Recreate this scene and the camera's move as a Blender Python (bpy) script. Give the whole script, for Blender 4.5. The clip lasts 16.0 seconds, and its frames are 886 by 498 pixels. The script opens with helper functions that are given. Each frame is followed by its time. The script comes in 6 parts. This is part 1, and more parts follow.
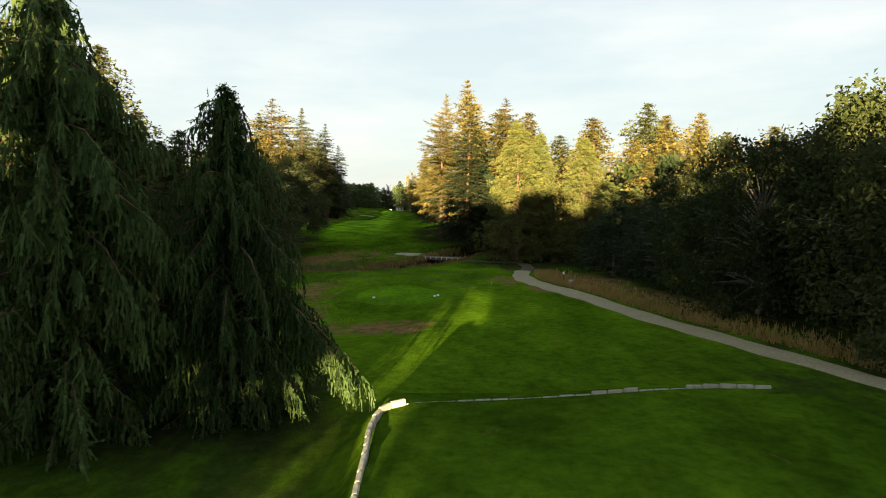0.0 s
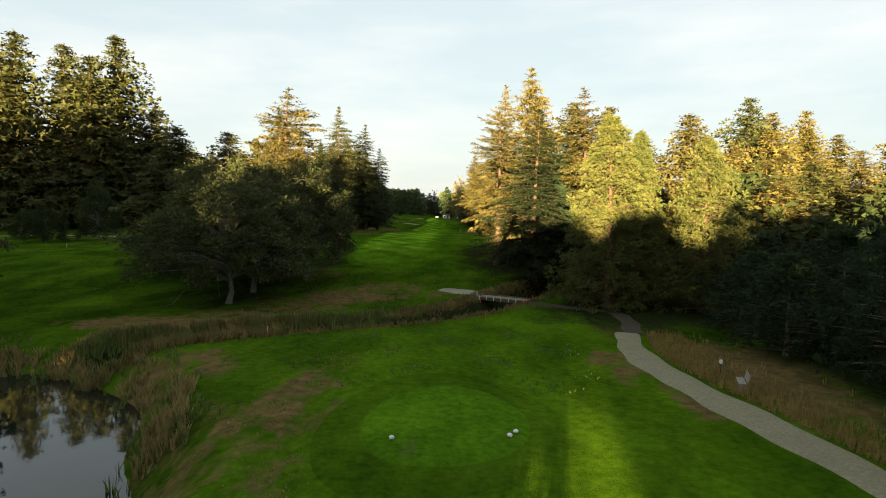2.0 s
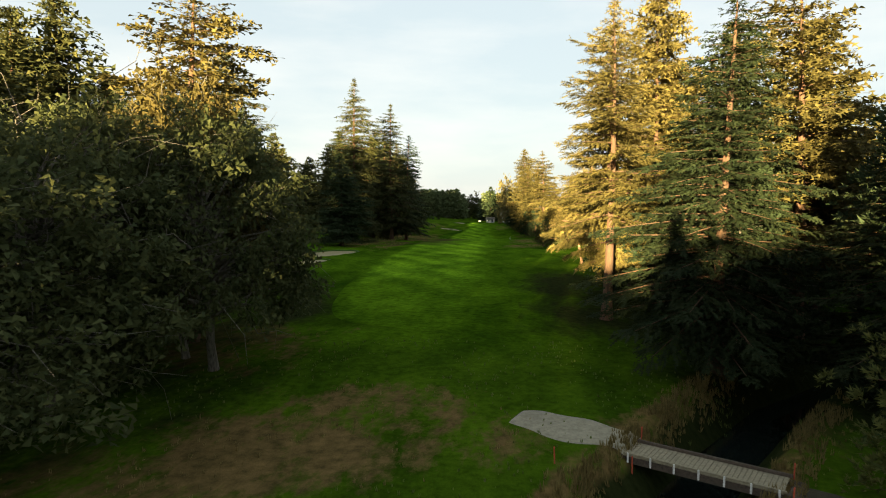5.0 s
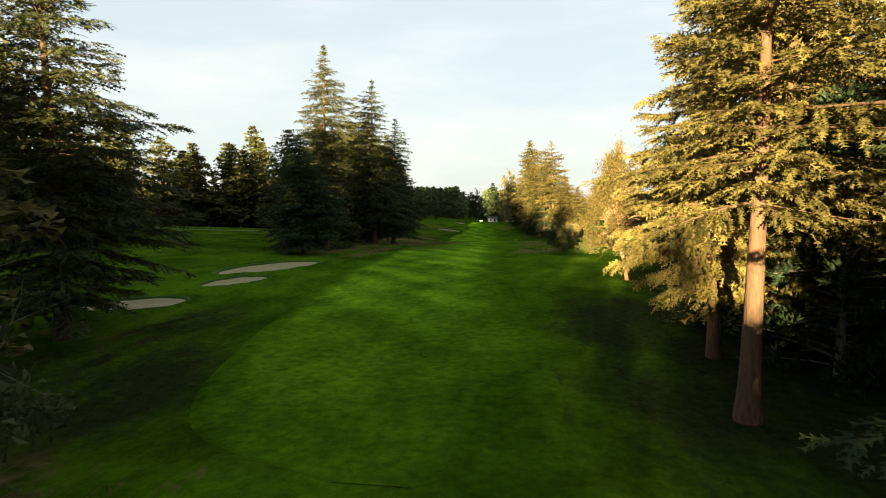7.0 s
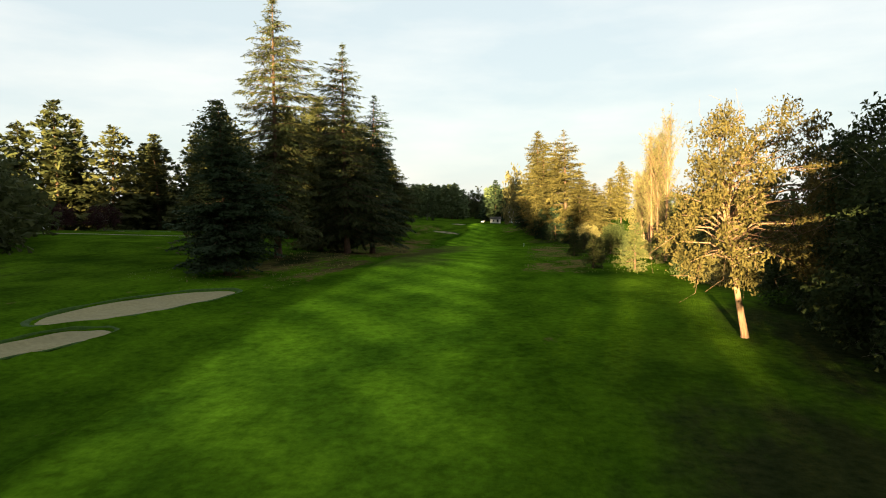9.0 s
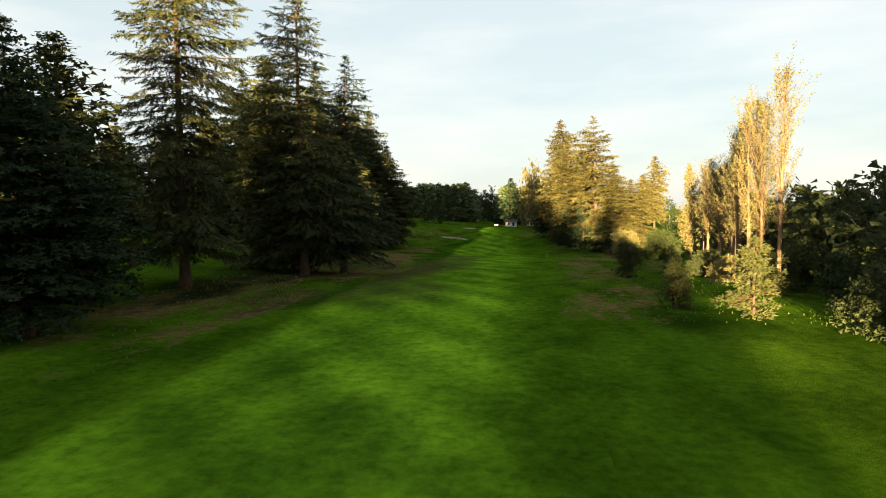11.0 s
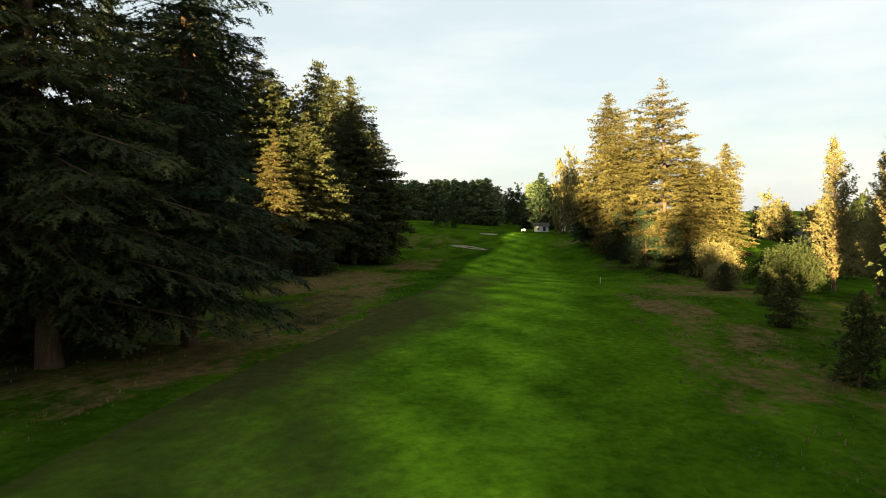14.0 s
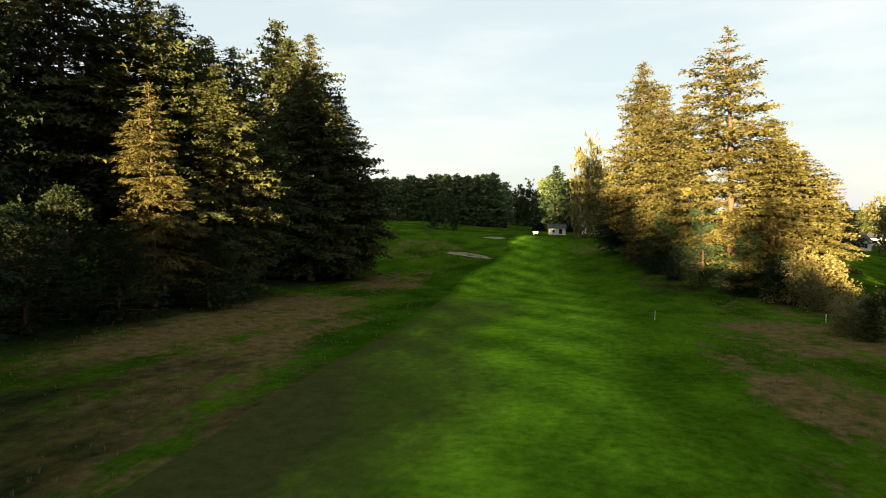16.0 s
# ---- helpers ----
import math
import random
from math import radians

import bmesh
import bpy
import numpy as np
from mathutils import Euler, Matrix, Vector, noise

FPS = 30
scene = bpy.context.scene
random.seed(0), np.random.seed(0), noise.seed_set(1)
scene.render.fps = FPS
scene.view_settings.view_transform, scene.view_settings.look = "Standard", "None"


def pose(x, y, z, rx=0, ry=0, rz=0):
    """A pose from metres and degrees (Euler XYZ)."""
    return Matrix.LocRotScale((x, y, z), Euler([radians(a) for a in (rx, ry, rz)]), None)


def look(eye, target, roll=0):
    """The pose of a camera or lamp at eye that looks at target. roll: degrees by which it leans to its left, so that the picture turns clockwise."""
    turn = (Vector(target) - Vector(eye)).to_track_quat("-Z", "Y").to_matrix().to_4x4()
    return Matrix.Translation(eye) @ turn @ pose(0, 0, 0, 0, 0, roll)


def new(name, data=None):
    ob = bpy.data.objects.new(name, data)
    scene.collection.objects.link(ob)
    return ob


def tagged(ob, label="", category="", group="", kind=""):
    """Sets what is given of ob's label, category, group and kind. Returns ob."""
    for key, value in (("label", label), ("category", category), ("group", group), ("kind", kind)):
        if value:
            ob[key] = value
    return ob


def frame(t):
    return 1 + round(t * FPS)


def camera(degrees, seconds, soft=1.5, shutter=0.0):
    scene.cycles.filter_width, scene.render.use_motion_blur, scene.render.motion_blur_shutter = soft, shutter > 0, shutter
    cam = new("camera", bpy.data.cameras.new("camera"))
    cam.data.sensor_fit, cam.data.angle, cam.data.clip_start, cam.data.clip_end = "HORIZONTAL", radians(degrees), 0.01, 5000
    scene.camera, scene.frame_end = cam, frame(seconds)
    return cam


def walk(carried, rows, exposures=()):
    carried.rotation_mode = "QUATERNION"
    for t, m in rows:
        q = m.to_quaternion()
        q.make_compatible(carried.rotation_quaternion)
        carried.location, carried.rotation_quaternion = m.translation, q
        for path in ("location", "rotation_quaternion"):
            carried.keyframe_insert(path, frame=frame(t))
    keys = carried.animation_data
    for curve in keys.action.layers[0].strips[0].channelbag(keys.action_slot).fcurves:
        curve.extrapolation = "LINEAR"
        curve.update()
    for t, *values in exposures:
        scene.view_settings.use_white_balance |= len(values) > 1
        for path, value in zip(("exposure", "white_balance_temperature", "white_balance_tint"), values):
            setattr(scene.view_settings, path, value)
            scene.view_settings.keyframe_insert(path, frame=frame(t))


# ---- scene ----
cam = camera(71.8, 16.0, soft=1.0, shutter=0.10)
METRES, EYE, TILT, LEAN, TURN = 250.0, 13.0, -4.4, 0.0, 0.0
ROWS = [
    (0.0, 0.0, 0.0, 0.0, -0.0, 0.0, 0.0),
    (0.5, -0.0018, 0.0239, 0.0041, 0.56, 0.13, -0.29),
    (1.0, -0.0039, 0.0505, 0.0084, 1.49, 0.21, -0.67),
    (1.5, -0.0057, 0.0773, 0.0125, 2.81, 0.28, -0.88),
    (2.0, -0.0074, 0.1066, 0.0166, 4.3, 0.35, -0.96),
    (2.5, -0.0097, 0.1371, 0.02, 5.73, 0.4, -1.0),
    (3.0, -0.0132, 0.1698, 0.0233, 6.67, 0.41, -1.06),
    (3.5, -0.0174, 0.2034, 0.0255, 7.29, 0.48, -1.1),
    (4.0, -0.0217, 0.2375, 0.0276, 7.73, 0.51, -1.03),
    (4.5, -0.0266, 0.2714, 0.0295, 7.94, 0.54, -0.98),
    (7.0, -0.0402, 0.421, 0.0373, 8.21, 0.56, -0.26),
    (7.5, -0.0432, 0.4523, 0.0398, 8.1, 0.51, -0.1),
    (8.0, -0.046, 0.4838, 0.0424, 8.05, 0.51, -0.07),
    (8.5, -0.0485, 0.5145, 0.0448, 8.12, 0.5, -0.18),
    (9.0, -0.0509, 0.5453, 0.0475, 8.33, 0.49, -0.19),
    (11.5, -0.0633, 0.7072, 0.0602, 9.94, 0.66, -0.16),
    (12.0, -0.0664, 0.7388, 0.0624, 10.2, 0.68, -0.25),
    (12.5, -0.0695, 0.7706, 0.0644, 10.65, 0.69, -0.32),
    (13.0, -0.0716, 0.8022, 0.0668, 11.06, 0.73, -0.38),
    (13.5, -0.0735, 0.8338, 0.0694, 11.67, 0.73, -0.47),
    (14.0, -0.0759, 0.8662, 0.0717, 12.16, 0.74, -0.46),
    (14.5, -0.0784, 0.8979, 0.0741, 12.57, 0.74, -0.46),
    (15.0, -0.0812, 0.9302, 0.0764, 13.0, 0.71, -0.48),
    (15.5, -0.0849, 0.9623, 0.0785, 13.11, 0.72, -0.56),
    (16.0, -0.0875, 0.9922, 0.0809, 13.19, 0.69, -0.54),
]
walk(cam, [(t, pose(0, 0, EYE, TILT, LEAN, TURN) @ pose(METRES * x, METRES * y, METRES * z, 90 + pitch, roll, yaw)) for t, x, y, z, yaw, pitch, roll in ROWS])
scene.view_settings.exposure = 3.28
scene.view_settings.use_white_balance, scene.view_settings.white_balance_temperature = True, 6610.0

# ---- sky and sun: a low evening sun behind the camera, thin high haze ----
SUN_WAY = Vector((0.16, 1.0, -0.075)).normalized()
world = bpy.data.worlds.new("sky")
scene.world = world
world.use_nodes = True
wn, wl = world.node_tree.nodes, world.node_tree.links
wn.clear()
sky = wn.new("ShaderNodeTexSky")
sky.sky_type = "NISHITA"
sky.sun_disc = False
sky.sun_elevation = math.asin(-SUN_WAY.z)
sky.sun_rotation = math.atan2(-SUN_WAY.x, -SUN_WAY.y)
sky.altitude = 50
sky.air_density, sky.dust_density, sky.ozone_density = 1.0, 0.6, 1.0
coord = wn.new("ShaderNodeTexCoord")
stretch = wn.new("ShaderNodeMapping")
stretch.inputs["Scale"].default_value = (1.6, 1.6, 7.0)
cloud = wn.new("ShaderNodeTexNoise")
cloud.inputs["Scale"].default_value, cloud.inputs["Detail"].default_value = 1.7, 6
cloud.inputs["Roughness"].default_value = 0.55
thin = wn.new("ShaderNodeValToRGB")
thin.color_ramp.elements[0].position, thin.color_ramp.elements[0].color = 0.38, (0.72, 0.83, 0.88, 1)
thin.color_ramp.elements[1].position, thin.color_ramp.elements[1].color = 0.70, (0.95, 0.98, 0.97, 1)
bright = wn.new("ShaderNodeMix")
bright.data_type, bright.blend_type = "RGBA", "MULTIPLY"
bright.inputs["Factor"].default_value = 1.0
bright.inputs["B"].default_value = (2.19, 2.19, 2.19, 1)
veil = wn.new("ShaderNodeMix")
veil.data_type = "RGBA"
rise = wn.new("ShaderNodeSeparateXYZ")
thick = wn.new("ShaderNodeMapRange")  # the haze thins towards the zenith
thick.inputs["From Min"].default_value, thick.inputs["From Max"].default_value = 0.30, 0.95
thick.inputs["To Min"].default_value, thick.inputs["To Max"].default_value = 0.86, 0.52
wl.new(coord.outputs["Generated"], rise.inputs["Vector"])
wl.new(rise.outputs["Z"], thick.inputs["Value"])
wl.new(thick.outputs["Result"], veil.inputs["Factor"])
back = wn.new("ShaderNodeBackground")
back.inputs["Strength"].default_value = 0.05
out = wn.new("ShaderNodeOutputWorld")
gain = wn.new("ShaderNodeMix")
gain.data_type, gain.blend_type = "RGBA", "MULTIPLY"
gain.inputs["Factor"].default_value = 1.0
gain.inputs["B"].default_value = (0.715, 0.715, 0.715, 1)
wl.new(coord.outputs["Generated"], stretch.inputs["Vector"])
wl.new(stretch.outputs["Vector"], cloud.inputs["Vector"])
wl.new(cloud.outputs["Fac"], thin.inputs["Fac"])
wl.new(sky.outputs["Color"], gain.inputs["A"])
wl.new(gain.outputs["Result"], veil.inputs["A"])
wl.new(thin.outputs["Color"], bright.inputs["A"])
wl.new(bright.outputs["Result"], veil.inputs["B"])
wl.new(veil.outputs["Result"], back.inputs["Color"])
wl.new(back.outputs["Background"], out.inputs["Surface"])

sun = new("sun", bpy.data.lights.new("sun", "SUN"))
sun.data.energy, sun.data.angle, sun.data.color = 5.0, radians(0.5), (1.0, 0.76, 0.38)
sun.matrix_world = look((0, 0, 60), Vector((0, 0, 60)) + SUN_WAY)

# ---- materials ----
def mat(name, rough=0.9):
    m = bpy.data.materials.new(name)
    m.use_nodes = True
    b = m.node_tree.nodes["Principled BSDF"]
    b.inputs["Roughness"].default_value = rough
    b.inputs["Specular IOR Level"].default_value = 0.25
    return m, m.node_tree.nodes, m.node_tree.links, b


def noise_node(n, l, scale, detail=4, vec=None, rough=0.6):
    t = n.new("ShaderNodeTexNoise")
    t.inputs["Scale"].default_value, t.inputs["Detail"].default_value, t.inputs["Roughness"].default_value = scale, detail, rough
    if vec is not None:
        l.new(vec, t.inputs["Vector"])
    return t.outputs["Fac"]


def ramp(n, l, fac, stops):
    r = n.new("ShaderNodeValToRGB")
    e = r.color_ramp.elements
    while len(e) < len(stops):
        e.new(0.5)
    for k, (p, c) in zip(e, stops):
        k.position, k.color = p, (*c, 1)
    l.new(fac, r.inputs["Fac"])
    return r.outputs["Color"]


def mix(n, l, fac, a, b, mode="MIX"):
    x = n.new("ShaderNodeMix")
    x.data_type, x.blend_type = "RGBA", mode
    for key, v in (("Factor", fac), ("A", a), ("B", b)):
        if isinstance(v, (int, float)):
            x.inputs[key].default_value = v
        elif isinstance(v, tuple):
            x.inputs[key].default_value = (*v, 1)
        else:
            l.new(v, x.inputs[key])
    return x.outputs["Result"]


def calc(n, l, op, a, b=0.0, clamp=False):
    x = n.new("ShaderNodeMath")
    x.operation, x.use_clamp = op, clamp
    for i, v in enumerate((a, b)):
        if isinstance(v, (int, float)):
            x.inputs[i].default_value = v
        else:
            l.new(v, x.inputs[i])
    return x.outputs["Value"]


def place_of(n):
    return n.new("ShaderNodeNewGeometry").outputs["Position"]


def stretched(n, l, vec, scale, turn=0.0):
    m = n.new("ShaderNodeMapping")
    m.inputs["Scale"].default_value = scale
    m.inputs["Rotation"].default_value = (0, 0, turn)
    l.new(vec, m.inputs["Vector"])
    return m.outputs["Vector"]


def bump(n, l, b, height, dist, strength=1.0):
    x = n.new("ShaderNodeBump")
    x.inputs["Distance"].default_value, x.inputs["Strength"].default_value = dist, strength
    l.new(height, x.inputs["Height"])
    l.new(x.outputs["Normal"], b.inputs["Normal"])


def attr(n, name):
    a = n.new("ShaderNodeAttribute")
    a.attribute_name = name
    return a.outputs["Fac"]


def leaf_material(name, dark, light, back=0.25, island=0.35):
    """Foliage: colour varies from spray to spray, from clump to clump and from tree to tree; a little light passes through."""
    m, n, l, b = mat(name, 0.8)
    b.inputs["Specular IOR Level"].default_value = 0.12
    geo, info = n.new("ShaderNodeNewGeometry"), n.new("ShaderNodeObjectInfo")
    clump = noise_node(n, l, 0.55, 3, geo.outputs["Position"])
    t = calc(n, l, "MULTIPLY", geo.outputs["Random Per Island"], island)
    s = calc(n, l, "ADD", t, calc(n, l, "MULTIPLY", clump, 0.6))
    s = calc(n, l, "ADD", s, calc(n, l, "MULTIPLY", info.outputs["Random"], 0.25))
    s = calc(n, l, "SUBTRACT", s, 0.12, True)
    col = ramp(n, l, s, [(0.1, dark), (0.75, light)])
    l.new(col, b.inputs["Base Color"])
    tr = n.new("ShaderNodeBsdfTranslucent")
    l.new(col, tr.inputs["Color"])
    mx = n.new("ShaderNodeMixShader")
    mx.inputs["Fac"].default_value = back
    l.new(b.outputs["BSDF"], mx.inputs[1])
    l.new(tr.outputs["BSDF"], mx.inputs[2])
    l.new(mx.outputs["Shader"], n["Material Output"].inputs["Surface"])
    return m


def bark_material(name, dark, light, scale=3.0):
    m, n, l, b = mat(name, 0.95)
    p = place_of(n)
    f = noise_node(n, l, scale, 6, stretched(n, l, p, (3, 3, 0.5)))
    g = noise_node(n, l, 0.5, 2, p)
    l.new(mix(n, l, calc(n, l, "MULTIPLY", g, 0.4), ramp(n, l, f, [(0.3, dark), (0.7, light)]), (0.10, 0.10, 0.07)), b.inputs["Base Color"])
    bump(n, l, b, f, 0.08)
    return m


def turf(name, base, low, dry_low, dry_high, patch, fine, stripes=False, edge=None):
    """Grass: mottled at two scales, with dry growth where the sheet's own 'dry' layer and the mottling ask for it."""
    m, n, l, b = mat(name, 1.0)
    b.inputs["Specular IOR Level"].default_value = 0.0
    p = place_of(n)
    flat = stretched(n, l, p, (1, 1, 0.3))
    big = noise_node(n, l, patch, 5, flat)
    small = noise_node(n, l, fine, 5, flat, 0.7)
    blot = noise_node(n, l, 0.35, 6, stretched(n, l, p, (1.0, 0.45, 0.3), 0.5), 0.65)
    col = ramp(n, l, big, [(0.32, low), (0.68, base)])
    if edge:
        col = mix(n, l, calc(n, l, "ADD", attr(n, "mown"), calc(n, l, "MULTIPLY", calc(n, l, "SUBTRACT", small, 0.5), 0.8), True), edge, col)
    else:
        col = mix(n, l, calc(n, l, "MULTIPLY", attr(n, "lush"), 0.85), col, (0.026, 0.072, 0.005))
        col = mix(n, l, calc(n, l, "ADD", attr(n, "skirt"), calc(n, l, "MULTIPLY", calc(n, l, "MULTIPLY", attr(n, "skirt"), calc(n, l, "SUBTRACT", blot, 0.5)), 1.6), True), col, (0.046, 0.106, 0.006))
        col = mix(n, l, calc(n, l, "ADD", attr(n, "lawn"), calc(n, l, "MULTIPLY", calc(n, l, "MULTIPLY", attr(n, "lawn"), calc(n, l, "SUBTRACT", blot, 0.5)), 1.6), True), col, (0.058, 0.126, 0.007))
    col = mix(n, l, 0.62, col, ramp(n, l, small, [(0.28, (0.30, 0.32, 0.3)), (0.72, (1.5, 1.4, 1.2))]), "MULTIPLY")
    mid = noise_node(n, l, 0.22, 6, stretched(n, l, p, (1, 0.5, 0.3), 0.15), 0.6)
    col = mix(n, l, 0.72, col, ramp(n, l, mid, [(0.34, (0.42, 0.47, 0.5)), (0.66, (1.62, 1.48, 1.2))]), "MULTIPLY")
    if stripes:
        for turn, width, amount in ((-0.72, 0.0487, 0.95), (-0.13, 0.018, 0.3)):
            w = n.new("ShaderNodeTexWave")
            w.inputs["Scale"].default_value, w.inputs["Distortion"].default_value = width, 0.45
            w.inputs["Detail"].default_value, w.inputs["Detail Scale"].default_value = 3, 1.2
            l.new(stretched(n, l, p, (1, 1, 0), turn), w.inputs["Vector"])
            col = mix(n, l, calc(n, l, "MULTIPLY", calc(n, l, "MULTIPLY", w.outputs["Fac"], attr(n, "mown")), amount), col, (1.62, 1.52, 1.35), "MULTIPLY")
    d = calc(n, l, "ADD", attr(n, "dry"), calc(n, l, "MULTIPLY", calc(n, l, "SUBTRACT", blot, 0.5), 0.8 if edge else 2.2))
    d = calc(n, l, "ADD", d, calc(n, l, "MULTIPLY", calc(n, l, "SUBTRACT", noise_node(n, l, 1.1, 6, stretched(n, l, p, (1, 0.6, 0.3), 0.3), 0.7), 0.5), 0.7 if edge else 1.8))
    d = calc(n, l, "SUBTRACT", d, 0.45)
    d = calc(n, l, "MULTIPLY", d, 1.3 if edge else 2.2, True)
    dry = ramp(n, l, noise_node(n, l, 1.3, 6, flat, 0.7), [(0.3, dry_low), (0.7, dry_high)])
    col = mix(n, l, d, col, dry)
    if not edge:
        # near-black ground: painted shade under the trees, and the bare banks
        shade_mix = calc(n, l, "ADD", attr(n, "shade_bank"), calc(n, l, "MULTIPLY", calc(n, l, "SUBTRACT", blot, 0.5), 1.6))
        shade_mix = calc(n, l, "MULTIPLY", calc(n, l, "SUBTRACT", shade_mix, 0.35), 2.2, True)
        col = mix(n, l, shade_mix, col, ramp(n, l, small, [(0.3, (0.010, 0.016, 0.005)), (0.7, (0.030, 0.036, 0.012))]))
    l.new(col, b.inputs["Base Color"])
    bump(n, l, b, noise_node(n, l, 9.0, 4, p, 0.7), 0.12, 0.8)
    return m


ROUGH = turf("rough_grass", (0.056, 0.116, 0.008), (0.026, 0.060, 0.005), (0.060, 0.048, 0.018), (0.190, 0.128, 0.050), 0.09, 1.9)
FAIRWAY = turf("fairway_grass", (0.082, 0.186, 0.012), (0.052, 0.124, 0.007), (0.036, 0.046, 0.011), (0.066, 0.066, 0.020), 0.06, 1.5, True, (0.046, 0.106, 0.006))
TEE = turf("tee_grass", (0.066, 0.158, 0.009), (0.044, 0.115, 0.007), (0.085, 0.09, 0.03), (0.16, 0.14, 0.06), 0.12, 2.2)

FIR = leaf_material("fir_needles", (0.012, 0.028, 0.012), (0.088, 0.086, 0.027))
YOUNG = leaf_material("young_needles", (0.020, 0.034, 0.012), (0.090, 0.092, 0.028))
# tone of the darker firs; on the near row it stands in for shade
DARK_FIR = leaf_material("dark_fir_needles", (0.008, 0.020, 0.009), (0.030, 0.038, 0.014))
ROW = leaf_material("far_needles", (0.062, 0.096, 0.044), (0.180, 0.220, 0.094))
# sunlit copy of the fir needles, the low sun's gold in its colour
FIR_LIT = leaf_material("sunlit_fir_needles", (0.024, 0.027, 0.009), (0.165, 0.135, 0.040))
SPRUCE = leaf_material("spruce_needles", (0.012, 0.027, 0.013), (0.040, 0.058, 0.025))
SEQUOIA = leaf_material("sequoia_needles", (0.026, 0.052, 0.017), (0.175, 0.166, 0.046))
CYPRESS = leaf_material("cypress_sprays", (0.014, 0.032, 0.010), (0.078, 0.118, 0.035))
OAK = leaf_material("oak_leaves", (0.022, 0.036, 0.014), (0.085, 0.092, 0.032), 0.3)
MAPLE = leaf_material("broad_leaves", (0.012, 0.024, 0.008), (0.055, 0.066, 0.020), 0.3)
POPLAR = leaf_material("poplar_leaves", (0.070, 0.068, 0.023), (0.250, 0.212, 0.082), 0.35)
# warmer copy of the oak leaves, the gold of sunlit crowns in its colour
LIT_OAK = leaf_material("lit_oak_leaves", (0.018, 0.021, 0.007), (0.105, 0.082, 0.024), 0.3)
PLUM = leaf_material("plum_leaves", (0.016, 0.007, 0.007), (0.040, 0.016, 0.015))
REED = leaf_material("reed_blades", (0.095, 0.076, 0.026), (0.290, 0.220, 0.085), 0.3)
GREEN_REED = leaf_material("rush_blades", (0.050, 0.095, 0.020), (0.165, 0.185, 0.050), 0.3)
STRAW = leaf_material("straw_blades", (0.160, 0.112, 0.036), (0.400, 0.280, 0.100), 0.3)
WEED = leaf_material("weed_leaves", (0.050, 0.090, 0.030), (0.160, 0.190, 0.090), 0.3)
BARK = bark_material("fir_bark", (0.038, 0.019, 0.012), (0.140, 0.064, 0.036))
GREY_BARK = bark_material("grey_bark", (0.050, 0.042, 0.033), (0.230, 0.205, 0.170))
POPLAR_BARK = bark_material("poplar_bark", (0.110, 0.060, 0.036), (0.340, 0.185, 0.105))


def simple(name, dark, light, scale, rough, relief=0.01, metal=0.0, stain=(0.1, 0.09, 0.07)):
    m, n, l, b = mat(name, rough)
    p = place_of(n)
    f = noise_node(n, l, scale, 6, p, 0.65)
    g = noise_node(n, l, scale * 0.12, 3, p)
    col = ramp(n, l, f, [(0.3, dark), (0.7, light)])
    col = mix(n, l, calc(n, l, "MULTIPLY", calc(n, l, "SUBTRACT", g, 0.45, True), 0.9), col, stain)
    l.new(col, b.inputs["Base Color"])
    b.inputs["Metallic"].default_value = metal
    bump(n, l, b, f, relief)
    return m


WORN = simple("worn_gravel", (0.20, 0.185, 0.130), (0.34, 0.31, 0.225), 4, 0.95, 0.02)
GRAVEL = simple("path_gravel", (0.155, 0.138, 0.084), (0.275, 0.245, 0.152), 6, 0.95, 0.02)
SAND = simple("bunker_sand", (0.205, 0.178, 0.088), (0.280, 0.242, 0.128), 3, 0.95, 0.05, 0, (0.18, 0.17, 0.12))
LIP = simple("bunker_lip_turf", (0.018, 0.045, 0.006), (0.048, 0.095, 0.012), 4, 0.95, 0.05, 0, (0.03, 0.05, 0.01))
KERB = simple("pale_edging", (0.24, 0.23, 0.17), (0.46, 0.44, 0.36), 5, 0.9, 0.01)
BOARD = simple("footbridge_boards", (0.20, 0.175, 0.115), (0.33, 0.29, 0.20), 7, 0.85)
DECK = simple("deck_planks", (0.20, 0.19, 0.16), (0.34, 0.32, 0.27), 7, 0.85)
TIMBER = simple("dark_timber", (0.05, 0.04, 0.03), (0.12, 0.09, 0.07), 8, 0.9)
WHITE = simple("white_paint", (0.62, 0.62, 0.58), (0.82, 0.82, 0.79), 12, 0.6, 0.002)
RED = simple("red_stake_paint", (0.42, 0.06, 0.03), (0.60, 0.12, 0.06), 12, 0.6, 0.002)
YELLOW = simple("yellow_stake_paint", (0.55, 0.36, 0.05), (0.70, 0.48, 0.10), 12, 0.6, 0.002)
ROOF = simple("roof_shingle", (0.10, 0.09, 0.085), (0.19, 0.175, 0.165), 5, 0.9)
SIDING = simple("pale_siding", (0.55, 0.54, 0.50), (0.72, 0.70, 0.66), 4, 0.8)
PANE = mat("window_glass", 0.08)[0]
PANE.node_tree.nodes["Principled BSDF"].inputs["Base Color"].default_value = (0.03, 0.035, 0.04, 1)
PANE.node_tree.nodes["Principled BSDF"].inputs["Specular IOR Level"].default_value = 0.6

WATER, n_, l_, b_ = mat("pond_water", 0.03)
b_.inputs["Base Color"].default_value = (0.006, 0.010, 0.009, 1)
b_.inputs["IOR"].default_value = 1.33
b_.inputs["Specular IOR Level"].default_value = 0.6
bump(n_, l_, b_, noise_node(n_, l_, 1.6, 3, place_of(n_)), 0.004, 0.35)

